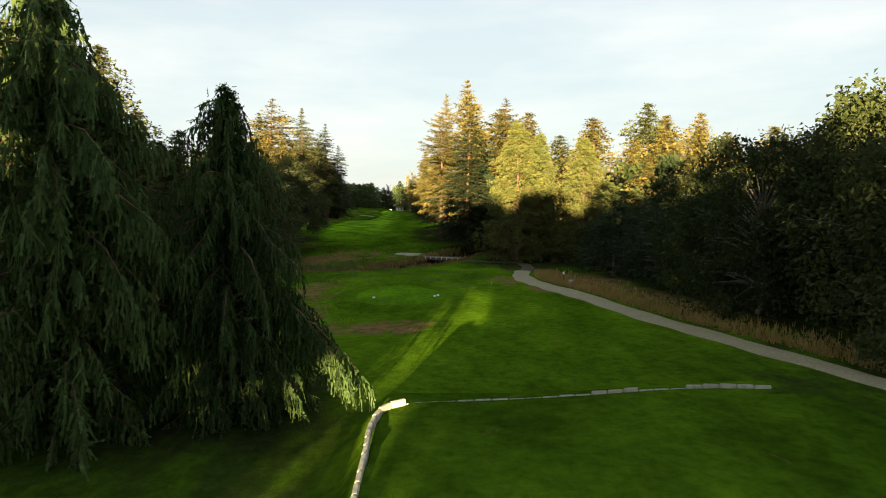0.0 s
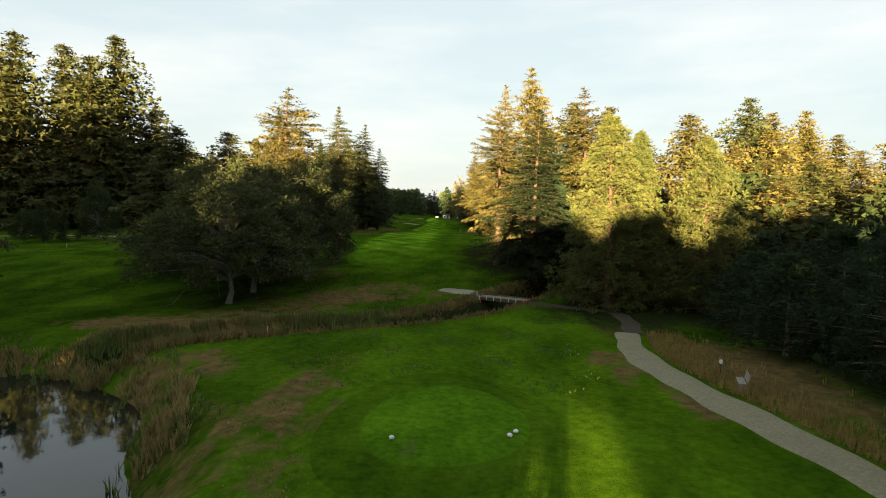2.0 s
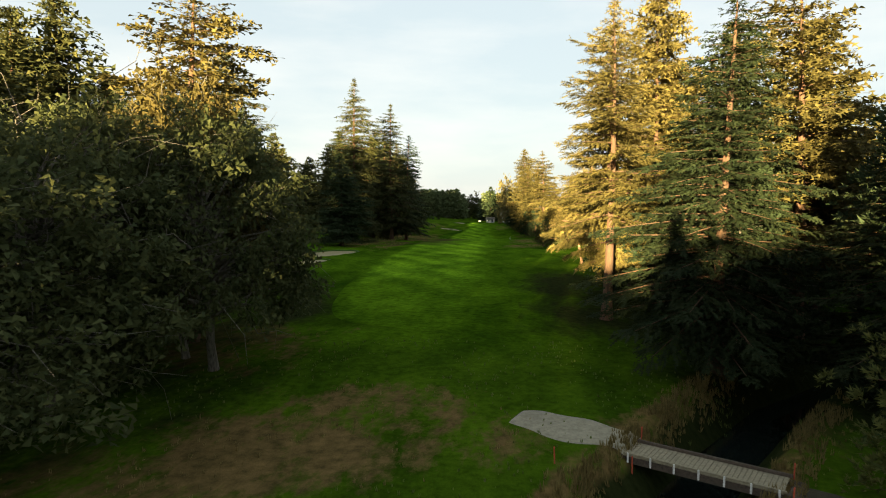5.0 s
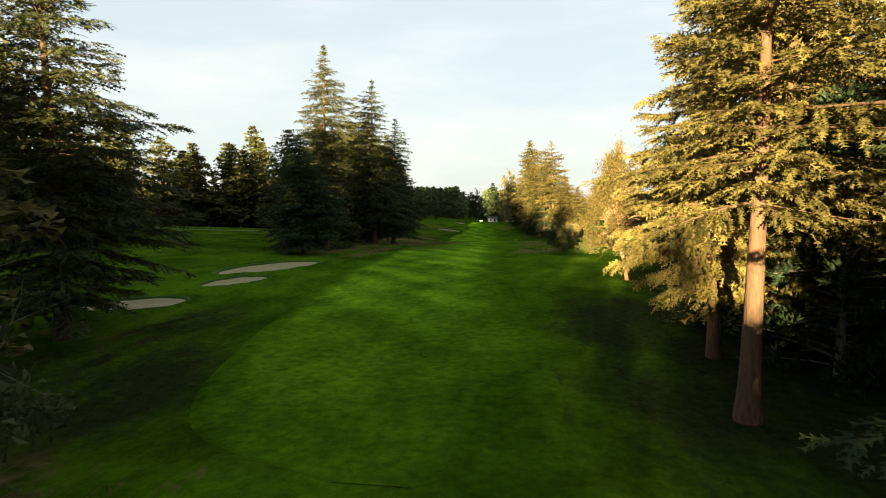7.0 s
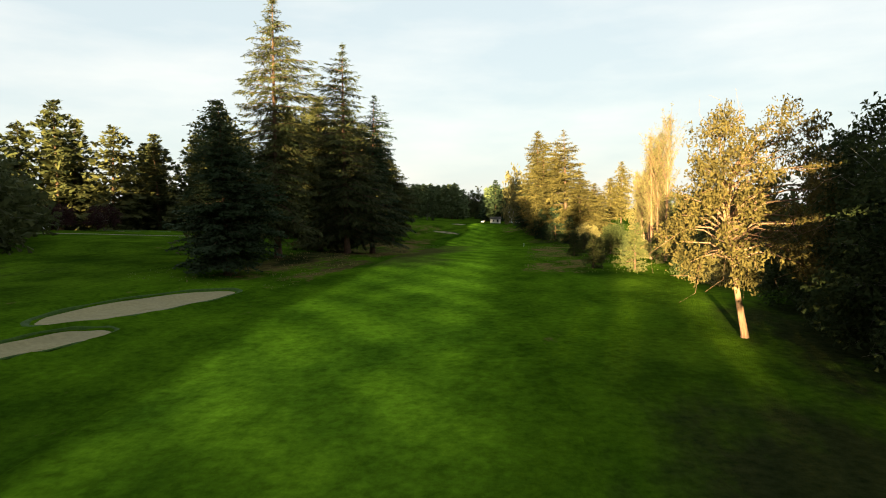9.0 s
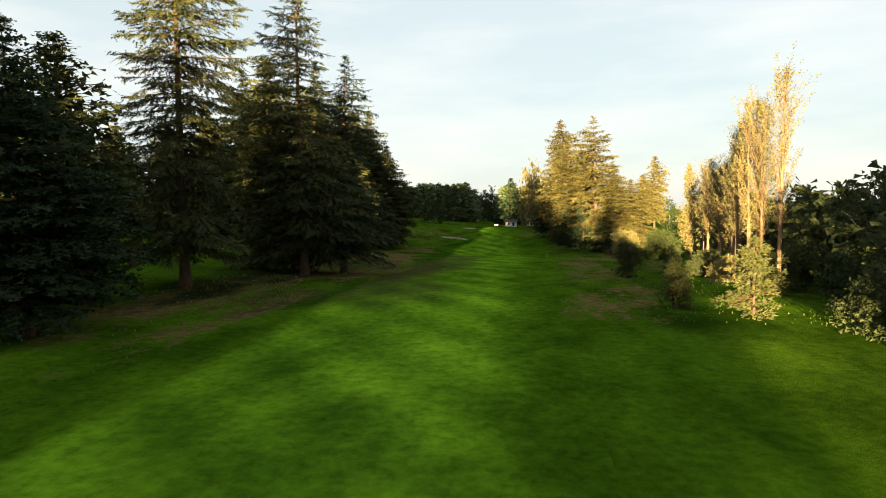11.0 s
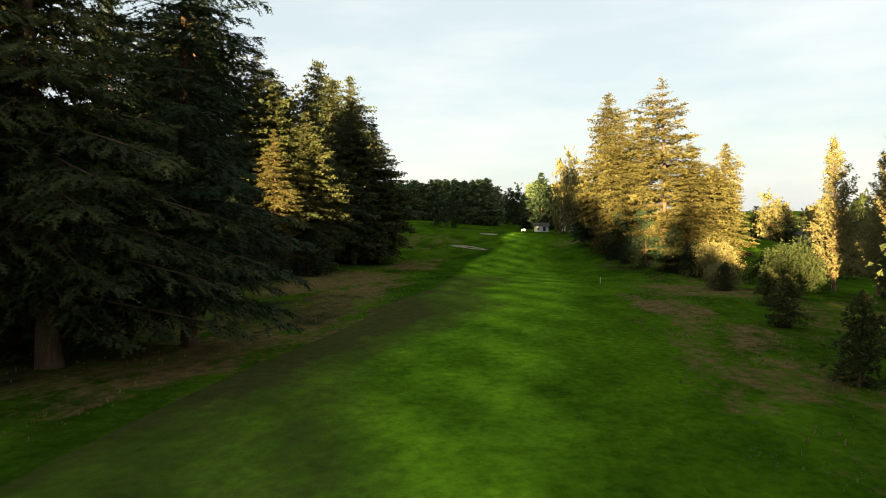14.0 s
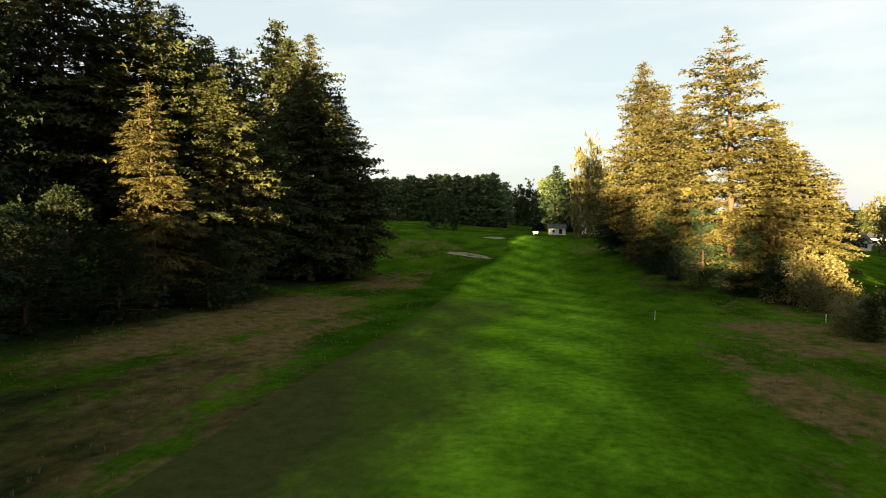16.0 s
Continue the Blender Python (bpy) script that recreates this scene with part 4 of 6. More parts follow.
KINDS = {}
BUILD = {
    # tall firs in several grades of detail; heights are those before scaling
    "fir": lambda s: fir(s, 34, 6.4, 3.5 + s % 3, 30, 8, fir_shape, lambda u: 0.50 * u - 0.08, 0.30, 0.12, 0.60, 0.42, 0.74, FEATHER_LITE),
    "open_fir": lambda s: fir(s, 34, 6.6, 6.0, 23, 7, fir_shape, lambda u: 0.55 * u - 0.05, 0.30, 0.14, 0.52, 0.42, 0.62, FEATHER_LITE, gaps=0.14, girth=0.013, lumps=0.4, core=4, flat=0.6),
    "near_fir": lambda s: fir(s, 34, 6.6, 3.0, 29, 9, cone_shape, lambda u: 0.48 * u - 0.16, 0.30, 0.12, 0.44, 0.45, 0.44, NEEDLED, core=7, lumps=0.4, pend=0.6, flat=0.6),
    "dense_fir": lambda s: fir(s, 34, 6.6, 2.4, 32, 9, cone_shape, lambda u: 0.48 * u - 0.14, 0.24, 0.10, 0.60, 0.42, 0.74, FEATHER_LITE, core=8),
    "fine_fir": lambda s: fir(s, 34, 6.4, (2.0, 4.0, 5.5)[s % 3], 28, 8, fir_shape, lambda u: 0.55 * u - 0.10, 0.32, 0.15, 0.46, 0.42, 0.52, FEATHER, gaps=0.10, girth=0.013, lumps=0.35),
    "old_fir": lambda s: fir(s, 34, 6.8, 11.6, 17, 8, old_shape, lambda u: 0.85 * u - 0.20, 0.26, 0.16, 0.34, 0.50, 0.40, NEEDLED, gaps=0.14, girth=0.013, lumps=0.5, core=4, hang=0.18, short=0.6),
    "mid_fir": lambda s: fir(s, 34, 6.4, 3.0 + s % 3, 27, 8, fir_shape, lambda u: 0.5 * u - 0.08, 0.28, 0.12, 1.15, 0.44, 1.35, FEATHER_LITE, limbs=0.7, core=6),
    "far_fir": lambda s: fir(s, 34, 6.4, 1.5, 22, 7, fir_shape, lambda u: 0.45 * u - 0.05, 0.28, 0.1, 1.5, 0.45, 1.7, FEATHER_FAR, limbs=2, core=5),
    "row_fir": lambda s: conifer(s, 34, 6.0, 0.8, 22, 7, 9, 2.8, FROND_FAR, plume_shape, lambda u: 0.45 * u - 0.05, 0.28, girth=0.012, limbs=2),
    "hedge_fir": lambda s: fir(s, 20, 2.6, 0.4, 20, 6, hedge_shape, lambda u: 0.5, 0.15, 0.0, 0.9, 0.5, 1.5, FEATHER_FAR, limbs=2, core=6),
    "dark_fir": lambda s: fir(s, 34, 6.4, 1.0, 28, 8, cone_shape, lambda u: 0.5 * u - 0.12, 0.26, 0.1, 1.15, 0.42, 1.35, FEATHER_LITE, limbs=0.8, core=8),
    "high_fir": lambda s: conifer(s, 34, 6.0, 16.5, 20, 8, 14, 2.4, FROND_FAR, plump_shape, lambda u: 0.3 * u, 0.28, girth=0.012),
    "sequoia": lambda s: plume_tree(s, 25, 6.6, 0.2, 30, 11, plume_shape, lambda u: 0.05 + 0.75 * u, 0.12, 7, 15, 0.54, 0.42, shape=TUFTED),
    "weeping_cypress": lambda s: fir(s, 16, 5.6, 0.3, 30, 7, (cone_shape, cone_shape, weep_shape)[s], lambda u: 0.45, 0.72, 0.0, 0.17, 0.26, 0.42, STRAND, girth=0.014, lumps=0.45, core=14, flat=1.2, weep=0.84, gaps=0.06, short=0.5, pend=0.35),
    "young_fir": lambda s: conifer(s, 6, 1.9, 0.2, 14, 7, 13, 0.5, PLUME, cone_shape, lambda u: 0.35 * u, 0.15, girth=0.016, fan=0.5, lift=0.2, core=3),
    "pine": lambda s: plume_tree(s, 16, 5.4, 0.3, 18, 8, plump_shape, lambda u: 0.12 + 0.4 * u, 0.16, 4, 11, 0.72, 0.66, girth=0.016, lumps=0.4, shape=TUFTED),
    "oak": lambda s: broadleaf(s, 15, 8.0, 3.2, 120, 64, 0.31, LEAVES, 0.5, 0.022, 1.4, low=0.16, crooked=0.4),
    "open_oak": lambda s: broadleaf(s, 15, 6.0, 5.0, 64, 64, 0.27, LEAVES, 0.7, 0.020, 1.25, low=0.14, crooked=0.5),
    "broadleaf_tree": lambda s: broadleaf(s, 15, 6.5, 2.4, 70, 110, 0.36, LEAVES_FAR, 0.8, 0.017, 1.7, low=0.0),
    "far_broadleaf": lambda s: broadleaf(s, 15, 6.5, 2.4, 20, 24, 1.3, LEAVES_FAR, 0.8, 0.017, 2.0, low=0.0),
    "poplar": lambda s: conifer(s, 20, 1.9, 5.0, 34, 6, 17, 0.17, LEAVES_FAR, slim_shape, lambda u: 2.6, 0.25, spread=2.2, lift=0.1, girth=0.012, flat=2, lumps=0.5, inner=0.15, gaps=0.25),
    "full_poplar": lambda s: conifer(s, 20, 2.6, 1.0, 30, 8, 22, 0.26, LEAVES_FAR, plume_shape, lambda u: 1.5, 0.2, spread=2.0, lift=0.1, girth=0.010, flat=2, lumps=0.4, inner=0.2),
    "bush": lambda s: broadleaf(s, 4, 2.4, 0.5, 24, 100, 0.21, LEAVES, 0.9, 0.010, 0.85, 3, 0.0),
    "plum_tree": lambda s: broadleaf(s, 6, 3.2, 1.6, 22, 36, 0.38, LEAVES, 0.8, 0.02, 1.0, low=0.1),
}
SIZE = {"full_poplar": (20, 2.6), "hedge_fir": (20, 2.6), "old_fir": (34, 6.4), "near_fir": (34, 6.2), "dark_fir": (34, 6.0), "open_oak": (15, 6.0), "row_fir": (34, 5.2), "fine_fir": (34, 6.0), "fir": (34, 6.0), "open_fir": (34, 6.1), "dense_fir": (34, 6.2), "mid_fir": (34, 6.0), "far_fir": (34, 6.0), "high_fir": (34, 6.0), "sequoia": (25, 6.6), "weeping_cypress": (16, 5.0),
        "young_fir": (6, 1.9), "pine": (16, 5.4), "oak": (15, 8.0), "broadleaf_tree": (15, 6.5), "far_broadleaf": (15, 6.5), "poplar": (20, 2.3), "bush": (4, 2.4), "plum_tree": (6, 3.2)}
NAME = {"full_poplar": "poplar_tree", "hedge_fir": "fir_tree", "old_fir": "fir_tree", "near_fir": "fir_tree", "dark_fir": "fir_tree", "open_oak": "oak_tree", "row_fir": "fir_tree", "fine_fir": "fir_tree", "fir": "fir_tree", "open_fir": "fir_tree", "dense_fir": "fir_tree", "mid_fir": "fir_tree", "far_fir": "fir_tree", "high_fir": "fir_tree", "sequoia": "sequoia_tree", "weeping_cypress": "weeping_cypress",
        "young_fir": "young_fir", "pine": "pine_tree", "oak": "oak_tree", "broadleaf_tree": "broadleaf_tree", "far_broadleaf": "broadleaf_tree", "poplar": "poplar_tree", "bush": "bush", "plum_tree": "plum_tree"}


def plant(kind, seed, x, y, top, radius, leaves, label, bark=None, group="", turn=None, sink=0.0):
    """One tree of a kind at (x, y): top is its tip's height above sea, radius its crown's reach."""
    if (kind, seed) not in KINDS:
        KINDS[kind, seed] = BUILD[kind](seed)
    key = (kind, seed, leaves.name)
    if key not in KINDS:
        stem, limbs, (cv, cf) = KINDS[kind, seed]
        KINDS[key] = (mesh_of("trunk", *joined(stem), bark or BARK, True), mesh_of("branchwork", *joined(limbs), bark or BARK, True) if limbs else None, mesh_of("crown", cv, cf, leaves))
    trunk, limbs, crown = KINDS[key]
    h0, r0 = SIZE[kind]
    z = float(ground_z(x, y)) - sink
    ob = new(NAME[kind])
    k = radius / r0
    ob.matrix_basis = Matrix.LocRotScale((x, y, z), Euler((0, 0, 2.4 * x + 1.7 * y if turn is None else turn)), (k, k, (top - z) / h0))
    part("trunk", trunk, ob)
    if limbs:
        tagged(part("branchwork", limbs, ob), kind="stuff")
    part("crown", crown, ob)
    return tagged(ob, label, "shrub" if kind == "bush" else "tree", group)


def ground_at(x, y):
    return float(ground_z(x, y))

# ---- trees beside the first tee and the path ----
weep = "dark green weeping cypress with hanging sprays beside the tee"
plant("weeping_cypress", 1, -13.5, 21.6, 22.0, 4.9, CYPRESS, weep)
plant("weeping_cypress", 2, -8.3, 23.6, 17.4, 3.5, CYPRESS, "slimmer dark green weeping cypress beside the larger one")
plant("fir", 1, -59, 81, 38.0, 8.5, FIR, "dark fir with a sunlit tip behind the cypress")

dark = "dark green broadleaf tree in the belt along the path"
for i, (x, y, top, r) in enumerate([(24.0, 46, 18.0, 5.5), (29, 39, 20.0, 6.5), (33, 47, 20.5, 6.5), (27, 33, 17.5, 5.5), (33, 26, 19.0, 6.0), (36, 57, 19.5, 6.5), (41, 36, 20, 7), (26, 57, 14.5, 5.0)]):
    plant("broadleaf_tree", 1 + i % 3, x, y, top, r, MAPLE, dark, GREY_BARK, "belt of trees along the path")
for i, (x, y, top, r) in enumerate([(24, 66, 17.5, 4.2), (21, 75, 11.5, 4.4), (27, 74, 12.5, 5.0), (31, 68, 15.0, 5.0), (22.5, 84, 11.0, 4.6), (30, 84, 13.0, 5.2), (37, 78, 14.0, 5.5), (27, 94, 12.0, 5.5), (37, 92, 13.5, 5.5), (44, 70, 16, 6), (45, 86, 14, 6)]):
    plant("pine", 1 + i % 3, x, y, top, r, SPRUCE, "dark bushy pine in the belt along the path", GREY_BARK, "belt of trees along the path")

gold = "plump giant sequoia, its upper half lit gold by the low sun"
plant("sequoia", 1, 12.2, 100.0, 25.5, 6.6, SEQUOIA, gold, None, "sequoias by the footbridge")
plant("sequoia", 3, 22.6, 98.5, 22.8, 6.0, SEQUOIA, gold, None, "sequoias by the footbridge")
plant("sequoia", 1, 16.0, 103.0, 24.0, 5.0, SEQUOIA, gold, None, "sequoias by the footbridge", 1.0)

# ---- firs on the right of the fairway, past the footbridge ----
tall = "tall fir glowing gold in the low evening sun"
plant("old_fir", 2, -0.5, 134.0, 31.5, 6.8, FIR_LIT, "tall old fir with a bare orange trunk, lit gold", None, "firs past the footbridge")
plant("fine_fir", 4, 0.8, 143.8, 37.8, 5.0, FIR_LIT, tall, None, "firs past the footbridge")
plant("fir", 3, 6.2, 147.5, 41.6, 6.2, FIR_LIT, tall, None, "firs past the footbridge")
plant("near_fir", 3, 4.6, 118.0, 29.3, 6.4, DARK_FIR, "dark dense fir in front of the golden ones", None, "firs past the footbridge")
plant("open_fir", 3, 13.8, 128.6, 34.4, 6.8, FIR_LIT, "fir with open tiers of golden boughs", None, "firs past the footbridge")
# the pines at (15.5, 117) and (8.5, 126) are added to shade the golden firs
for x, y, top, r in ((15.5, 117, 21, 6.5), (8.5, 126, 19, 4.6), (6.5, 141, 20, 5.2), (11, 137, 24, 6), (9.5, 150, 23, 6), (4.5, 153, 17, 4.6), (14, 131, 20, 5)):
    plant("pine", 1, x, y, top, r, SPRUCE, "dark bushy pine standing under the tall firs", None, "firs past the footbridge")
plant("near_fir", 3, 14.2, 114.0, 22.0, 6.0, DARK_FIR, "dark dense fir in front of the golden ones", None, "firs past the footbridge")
plant("mid_fir", 1, 20, 140, 33, 6.0, FIR_LIT, tall, None, "firs past the footbridge")
plant("mid_fir", 2, 8.5, 156, 33, 6.0, FIR, "tall fir standing in the shade of its neighbours", None, "firs past the footbridge")
plant("mid_fir", 3, 14, 148, 35, 6.4, FIR, "tall fir standing in the shade of its neighbours", None, "firs past the footbridge")
for i, (x, y, top, r) in enumerate([(58.8, 177, 41, 6.0), (62, 173, 33, 5.5), (66, 181, 38, 6), (52, 168, 30, 5.5), (45, 132, 20.5, 5.5), (40, 118, 19, 5.5), (50, 146, 24, 5.5), (36, 148, 33, 5.6), (31, 160, 30, 5.5),
                                    (88, 210, 43, 6), (78, 190, 35, 6), (98, 215, 37, 6), (72, 205, 40, 6.5), (110, 205, 38, 6.5), (122, 200, 36, 6), (92, 190, 30, 5.5), (60, 150, 24, 5.5), (70, 160, 22, 5.5), (84, 160, 26, 6), (100, 170, 28, 6)]):
    plant("mid_fir", 1 + i % 3, x, y, top, 1.3 * r, FIR_LIT if i % 4 else FIR, "fir in the wood, lit gold by the low sun", None, "wood past the path")
for i in range(14):
    plant("far_broadleaf", 1 + i % 2, 34 + 7.5 * i % 75, 104 + (i * 23) % 70, 14 + (i * 5) % 7, 6.5, MAPLE, "broadleaf tree in the wood", GREY_BARK, "wood past the path")

# ---- the oaks and firs on the left, past the stream ----
oak = "dark spreading oak with crooked pale limbs"
plant("oak", 1, -32.4, 96.5, 17.0, 8.2, OAK, oak, GREY_BARK, "oaks past the stream")
plant("oak", 2, -32.6, 104.5, 19.5, 8.2, OAK, oak, GREY_BARK, "oaks past the stream")
plant("oak", 3, -28.5, 114.0, 20.5, 7.4, OAK, oak, GREY_BARK, "oaks past the stream")
plant("oak", 1, -40.5, 112.0, 20.5, 8.0, OAK, oak, GREY_BARK, "oaks past the stream", 2.0)
plant("open_fir", 3, -34.2, 121.0, 33.0, 8.0, FIR_LIT, "fir with a sunlit crown behind the oaks", None, "trees past the stream")
plant("oak", 2, -32.0, 116.5, 23.0, 6.0, LIT_OAK, "oak with its crown lit gold", GREY_BARK, "oaks past the stream", 1.0)
plant("near_fir", 1, -41.8, 143.0, 33.5, 7.6, FIR, "broad dark fir with a sunlit tip", None, "trees past the stream")
plant("dark_fir", 3, -52, 121, 27.0, 7.0, FIR, "dark fir behind the oaks", None, "trees past the stream")
plant("dark_fir", 2, -46, 128, 27.0, 7.4, FIR, "dark fir behind the oaks", None, "trees past the stream")
plant("oak", 3, -44, 120, 19.0, 7.0, OAK, oak, GREY_BARK, "oaks past the stream", 0.5)

grp = "dark fir in the clump beside the fairway"
plant("dense_fir", 1, -47.4, 202.5, 26.5, 5.6, SPRUCE, grp, None, "fir clump by the fairway")
plant("near_fir", 2, -51.4, 226.0, 47.2, 7.6, FIR, "very tall dark fir with a sunlit tip", None, "fir clump by the fairway")
plant("near_fir", 1, -46.0, 244.0, 43.8, 8.0, FIR, grp, None, "fir clump by the fairway")
plant("mid_fir", 3, -53.5, 213.5, 28.6, 6.0, FIR, grp, None, "fir clump by the fairway")
plant("near_fir", 3, -43.6, 252.5, 36.0, 7.0, SPRUCE, grp, None, "fir clump by the fairway")
plant("dark_fir", 2, -52.5, 248.0, 35.0, 6.0, FIR, grp, None, "fir clump by the fairway")

row = "dark fir in the row along the rough"
for i, (kind, x, y, top, r) in enumerate([("near_fir", -54.6, 270, 40, 6.6), ("fir", -73.0, 281, 41, 7.0), ("fir", -66.8, 305, 38.5, 8.2), ("fir", -67.5, 312, 38.0, 8.2), ("fir", -77, 296, 42, 8.0), ("dense_fir", -60.8, 309, 30, 6.2), ("fir", -64.0, 318, 34.5, 7.0), ("fir", -72, 300, 42, 8.6), ("dense_fir", -66.2, 345.7, 43.5, 9.0), ("mid_fir", -79.5, 358, 50.5, 8.5), ("dense_fir", -63, 335, 36, 7.6), ("mid_fir", -73, 326, 38, 8.0), ("dense_fir", -60.5, 343, 33, 7.4), ("mid_fir", -72, 348, 44, 8.0), ("fir", -71, 288, 40, 6.5)]):
    # darker needles on the nearer firs put their shade into the colour
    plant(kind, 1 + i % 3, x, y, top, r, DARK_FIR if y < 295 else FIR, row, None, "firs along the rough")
for x, y, top, r in ((-60.0, 283.5, 14.5, 4.2), (-58.5, 290.5, 13.0, 3.8), (-62.5, 290, 16, 4.2), (-57.2, 300.5, 12.0, 3.6), (-64, 277, 15, 4.5)):
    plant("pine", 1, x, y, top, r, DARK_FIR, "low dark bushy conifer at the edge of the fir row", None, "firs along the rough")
plant("near_fir", 2, -60.8, 297.5, 26.0, 4.4, FIR_LIT, "small fir lit gold between the dark ones", None, "firs along the rough")

# ---- wood on the far left ----
for i, (x, y, top, r) in enumerate([(-107.3, 195.4, 61.6, 8.0), (-108.6, 186, 54, 7.5), (-120, 190, 58, 8), (-129, 183, 60, 8), (-138, 190, 56, 8), (-116, 201, 50, 7), (-99, 199, 42, 7), (-93, 204, 33, 6), (-148, 182, 58, 8), (-160, 190, 55, 8), (-126, 205, 52, 8)]):
    plant("dark_fir", 1 + i % 3, x, y, top, 1.55 * r, FIR, "tall dark fir at the wood's edge across the next fairway", None, "wood across the next fairway")
for i, (x, y, top, r) in enumerate([(-137, 377, 52.7, 7), (-163, 314, 49.5, 7.5), (-141, 333, 37, 6.5), (-170, 330, 46, 7), (-150, 345, 42, 6.5), (-182, 320, 44, 7), (-196, 318, 40, 7), (-128, 365, 44, 6.5), (-118, 372, 40, 6.5), (-146, 368, 44, 7), (-160, 355, 40, 6.5), (-108, 380, 34, 6.5), (-176, 300, 42, 7), (-190, 290, 44, 7), (-206, 300, 44, 7), (-98, 375, 32, 6), (-212, 280, 46, 7), (-90, 384, 30, 6), (-222, 262, 45, 7), (-170, 372, 40, 7), (-190, 345, 42, 7), (-125, 342, 38, 7), (-112, 352, 35, 7), (-150, 322, 42, 7), (-100, 362, 32, 6.5), (-86, 372, 30, 6), (-136, 350, 42, 7), (-205, 330, 44, 8), (-220, 315, 44, 8)]):
    plant("far_fir", 1 + i % 3, x, y, top, 1.45 * r, FIR, "fir in the far wood across the next fairway", None, "far wood")
for i in range(14):
    plant("far_broadleaf", 1 + i % 2, -90 - 9 * i, 212 + 11 * ((i * 5) % 4) - 22 * (i > 9), 20 + (i * 7) % 6, 6.5, OAK, "dark broadleaf tree at the wood's edge", GREY_BARK, "wood across the next fairway")
for i in range(18):
    x, y = -84 - 7.2 * i, 366 - 2.6 * i + 9 * (i % 3)
    plant("far_broadleaf", 1 + i % 2, x, y, ground_at(x, y) + 15 + (i * 5) % 9, 7.4, OAK, "low dark tree at the foot of the far wood", GREY_BARK, "far wood")
for x, y, top in ((-95, 149, 13.5), (-88, 156, 18.5), (-104, 155, 13)):
    plant("broadleaf_tree", 2, x, y, top, 3.4, MAPLE, "small broadleaf tree on the lawn", GREY_BARK)
for x, y in ((-116, 272.5), (-125, 268), (-141, 266)):
    plant("plum_tree", 1, x, y, ground_at(x, y) + 5.6, 3.4, PLUM, "dark red-leaved plum tree on the lawn", GREY_BARK, "plum trees")

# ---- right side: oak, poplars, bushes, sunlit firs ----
plant("open_oak", 3, 0.9, 178.5, 20.0, 4.2, LIT_OAK, "sunlit oak with golden leaves and a forked trunk", POPLAR_BARK)
for i, (x, y, top, r) in enumerate([(8.8, 172, 18, 6), (11, 181, 20, 6), (8, 162, 16, 5.5), (14, 168, 20, 6.5), (12, 190, 14, 5), (16, 194, 17, 6)]):
    plant("broadleaf_tree", 1 + i % 3, x, y, top, r, MAPLE, "dark broadleaf tree at the fairway's edge", GREY_BARK, "trees at the fairway's edge")
pop = "tall slim poplar with golden leaves and pale orange trunk"
for i, (x, y, top, r) in enumerate([(6.5, 240.5, 25.5, 2.3), (9.5, 254.5, 25.0, 2.3), (9.2, 246.5, 26.5, 2.2), (9.0, 256.8, 21.0, 2.4), (12.1, 262.5, 21.5, 2.3), (11.2, 270.0, 20.5, 2.4), (12.3, 281.5, 22.5, 2.4), (13.5, 283.5, 21.0, 2.3), (14.0, 274.0, 21.0, 2.3), (16.5, 292, 21.0, 2.6), (7.5, 234.5, 27.7, 2.2), (16.0, 310.8, 24.2, 3.4), (19.0, 305, 21.5, 3.0), (17.5, 299, 19.5, 2.8), (7.8, 249.5, 24.0, 2.1), (10.4, 266.2, 20.5, 2.1), (11.0, 276.5, 21.0, 2.1), (8.2, 252.0, 22.0, 2.0), (13.0, 288.0, 20.5, 2.3), (6.8, 237.5, 25.0, 2.0)]):
    plant("full_poplar" if y > 295 else "poplar", 1 + i % 3, x, y, top, r, POPLAR, pop, POPLAR_BARK, "poplars")
for i in range(16):
    plant("far_broadleaf", 1 + i % 2, 15.5 + 5.5 * (i % 2) + 0.035 * 5 * i, 226 + 4.6 * i, ground_at(18, 226 + 4.6 * i) + 8.5 + (i * 7) % 4, 4.6, OAK, "dark broadleaf tree behind the poplars", GREY_BARK, "trees behind the poplars")
sap = "young fir standing alone in the rough"
for i, (x, y, hgt, r) in enumerate([(-5.2, 250.8, 4.8, 1.6), (-2.2, 236.2, 3.8, 1.3), (-4.4, 223.4, 4.6, 1.6), (0.6, 219.5, 6.2, 2.2), (-1.6, 273, 4.4, 1.8), (0.4, 304, 3.8, 1.6), (2.6, 262, 4.2, 1.7), (1.2, 288, 4.0, 1.7), (5.5, 231, 4.6, 1.7)]):
    plant("young_fir", 1 + i % 2, x, y, ground_at(x, y) + hgt, r, YOUNG, sap, None, "young firs")
for i, (x, y, hgt, r) in enumerate([(4.3, 329, 5.8, 3.4), (6.5, 258, 3.2, 2.2), (9, 306, 6.0, 3.2), (6, 246, 2.8, 2.0), (7, 212, 4.6, 2.8), (10, 222, 5.2, 3.0), (7.5, 204, 4.6, 2.8), (10.5, 236, 4.5, 2.8), (12, 322, 4.5, 3.0), (0.8, 308, 3.0, 1.8)]):
    plant("bush", 1 + i % 2, x, y, ground_at(x, y) + hgt, r, (POPLAR, OAK, MAPLE)[i % 3], "rounded bush at the edge of the rough", GREY_BARK, "bushes")
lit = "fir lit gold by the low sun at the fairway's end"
plant("fir", 2, -10.4, 383.0, 44.3, 8.2, FIR_LIT, lit, None, "sunlit firs")
plant("open_fir", 3, -1.9, 343.0, 39.5, 8.2, FIR_LIT, lit, None, "sunlit firs")
plant("fir", 1, -8.5, 361.0, 34.0, 7.0, FIR_LIT, lit, None, "sunlit firs")
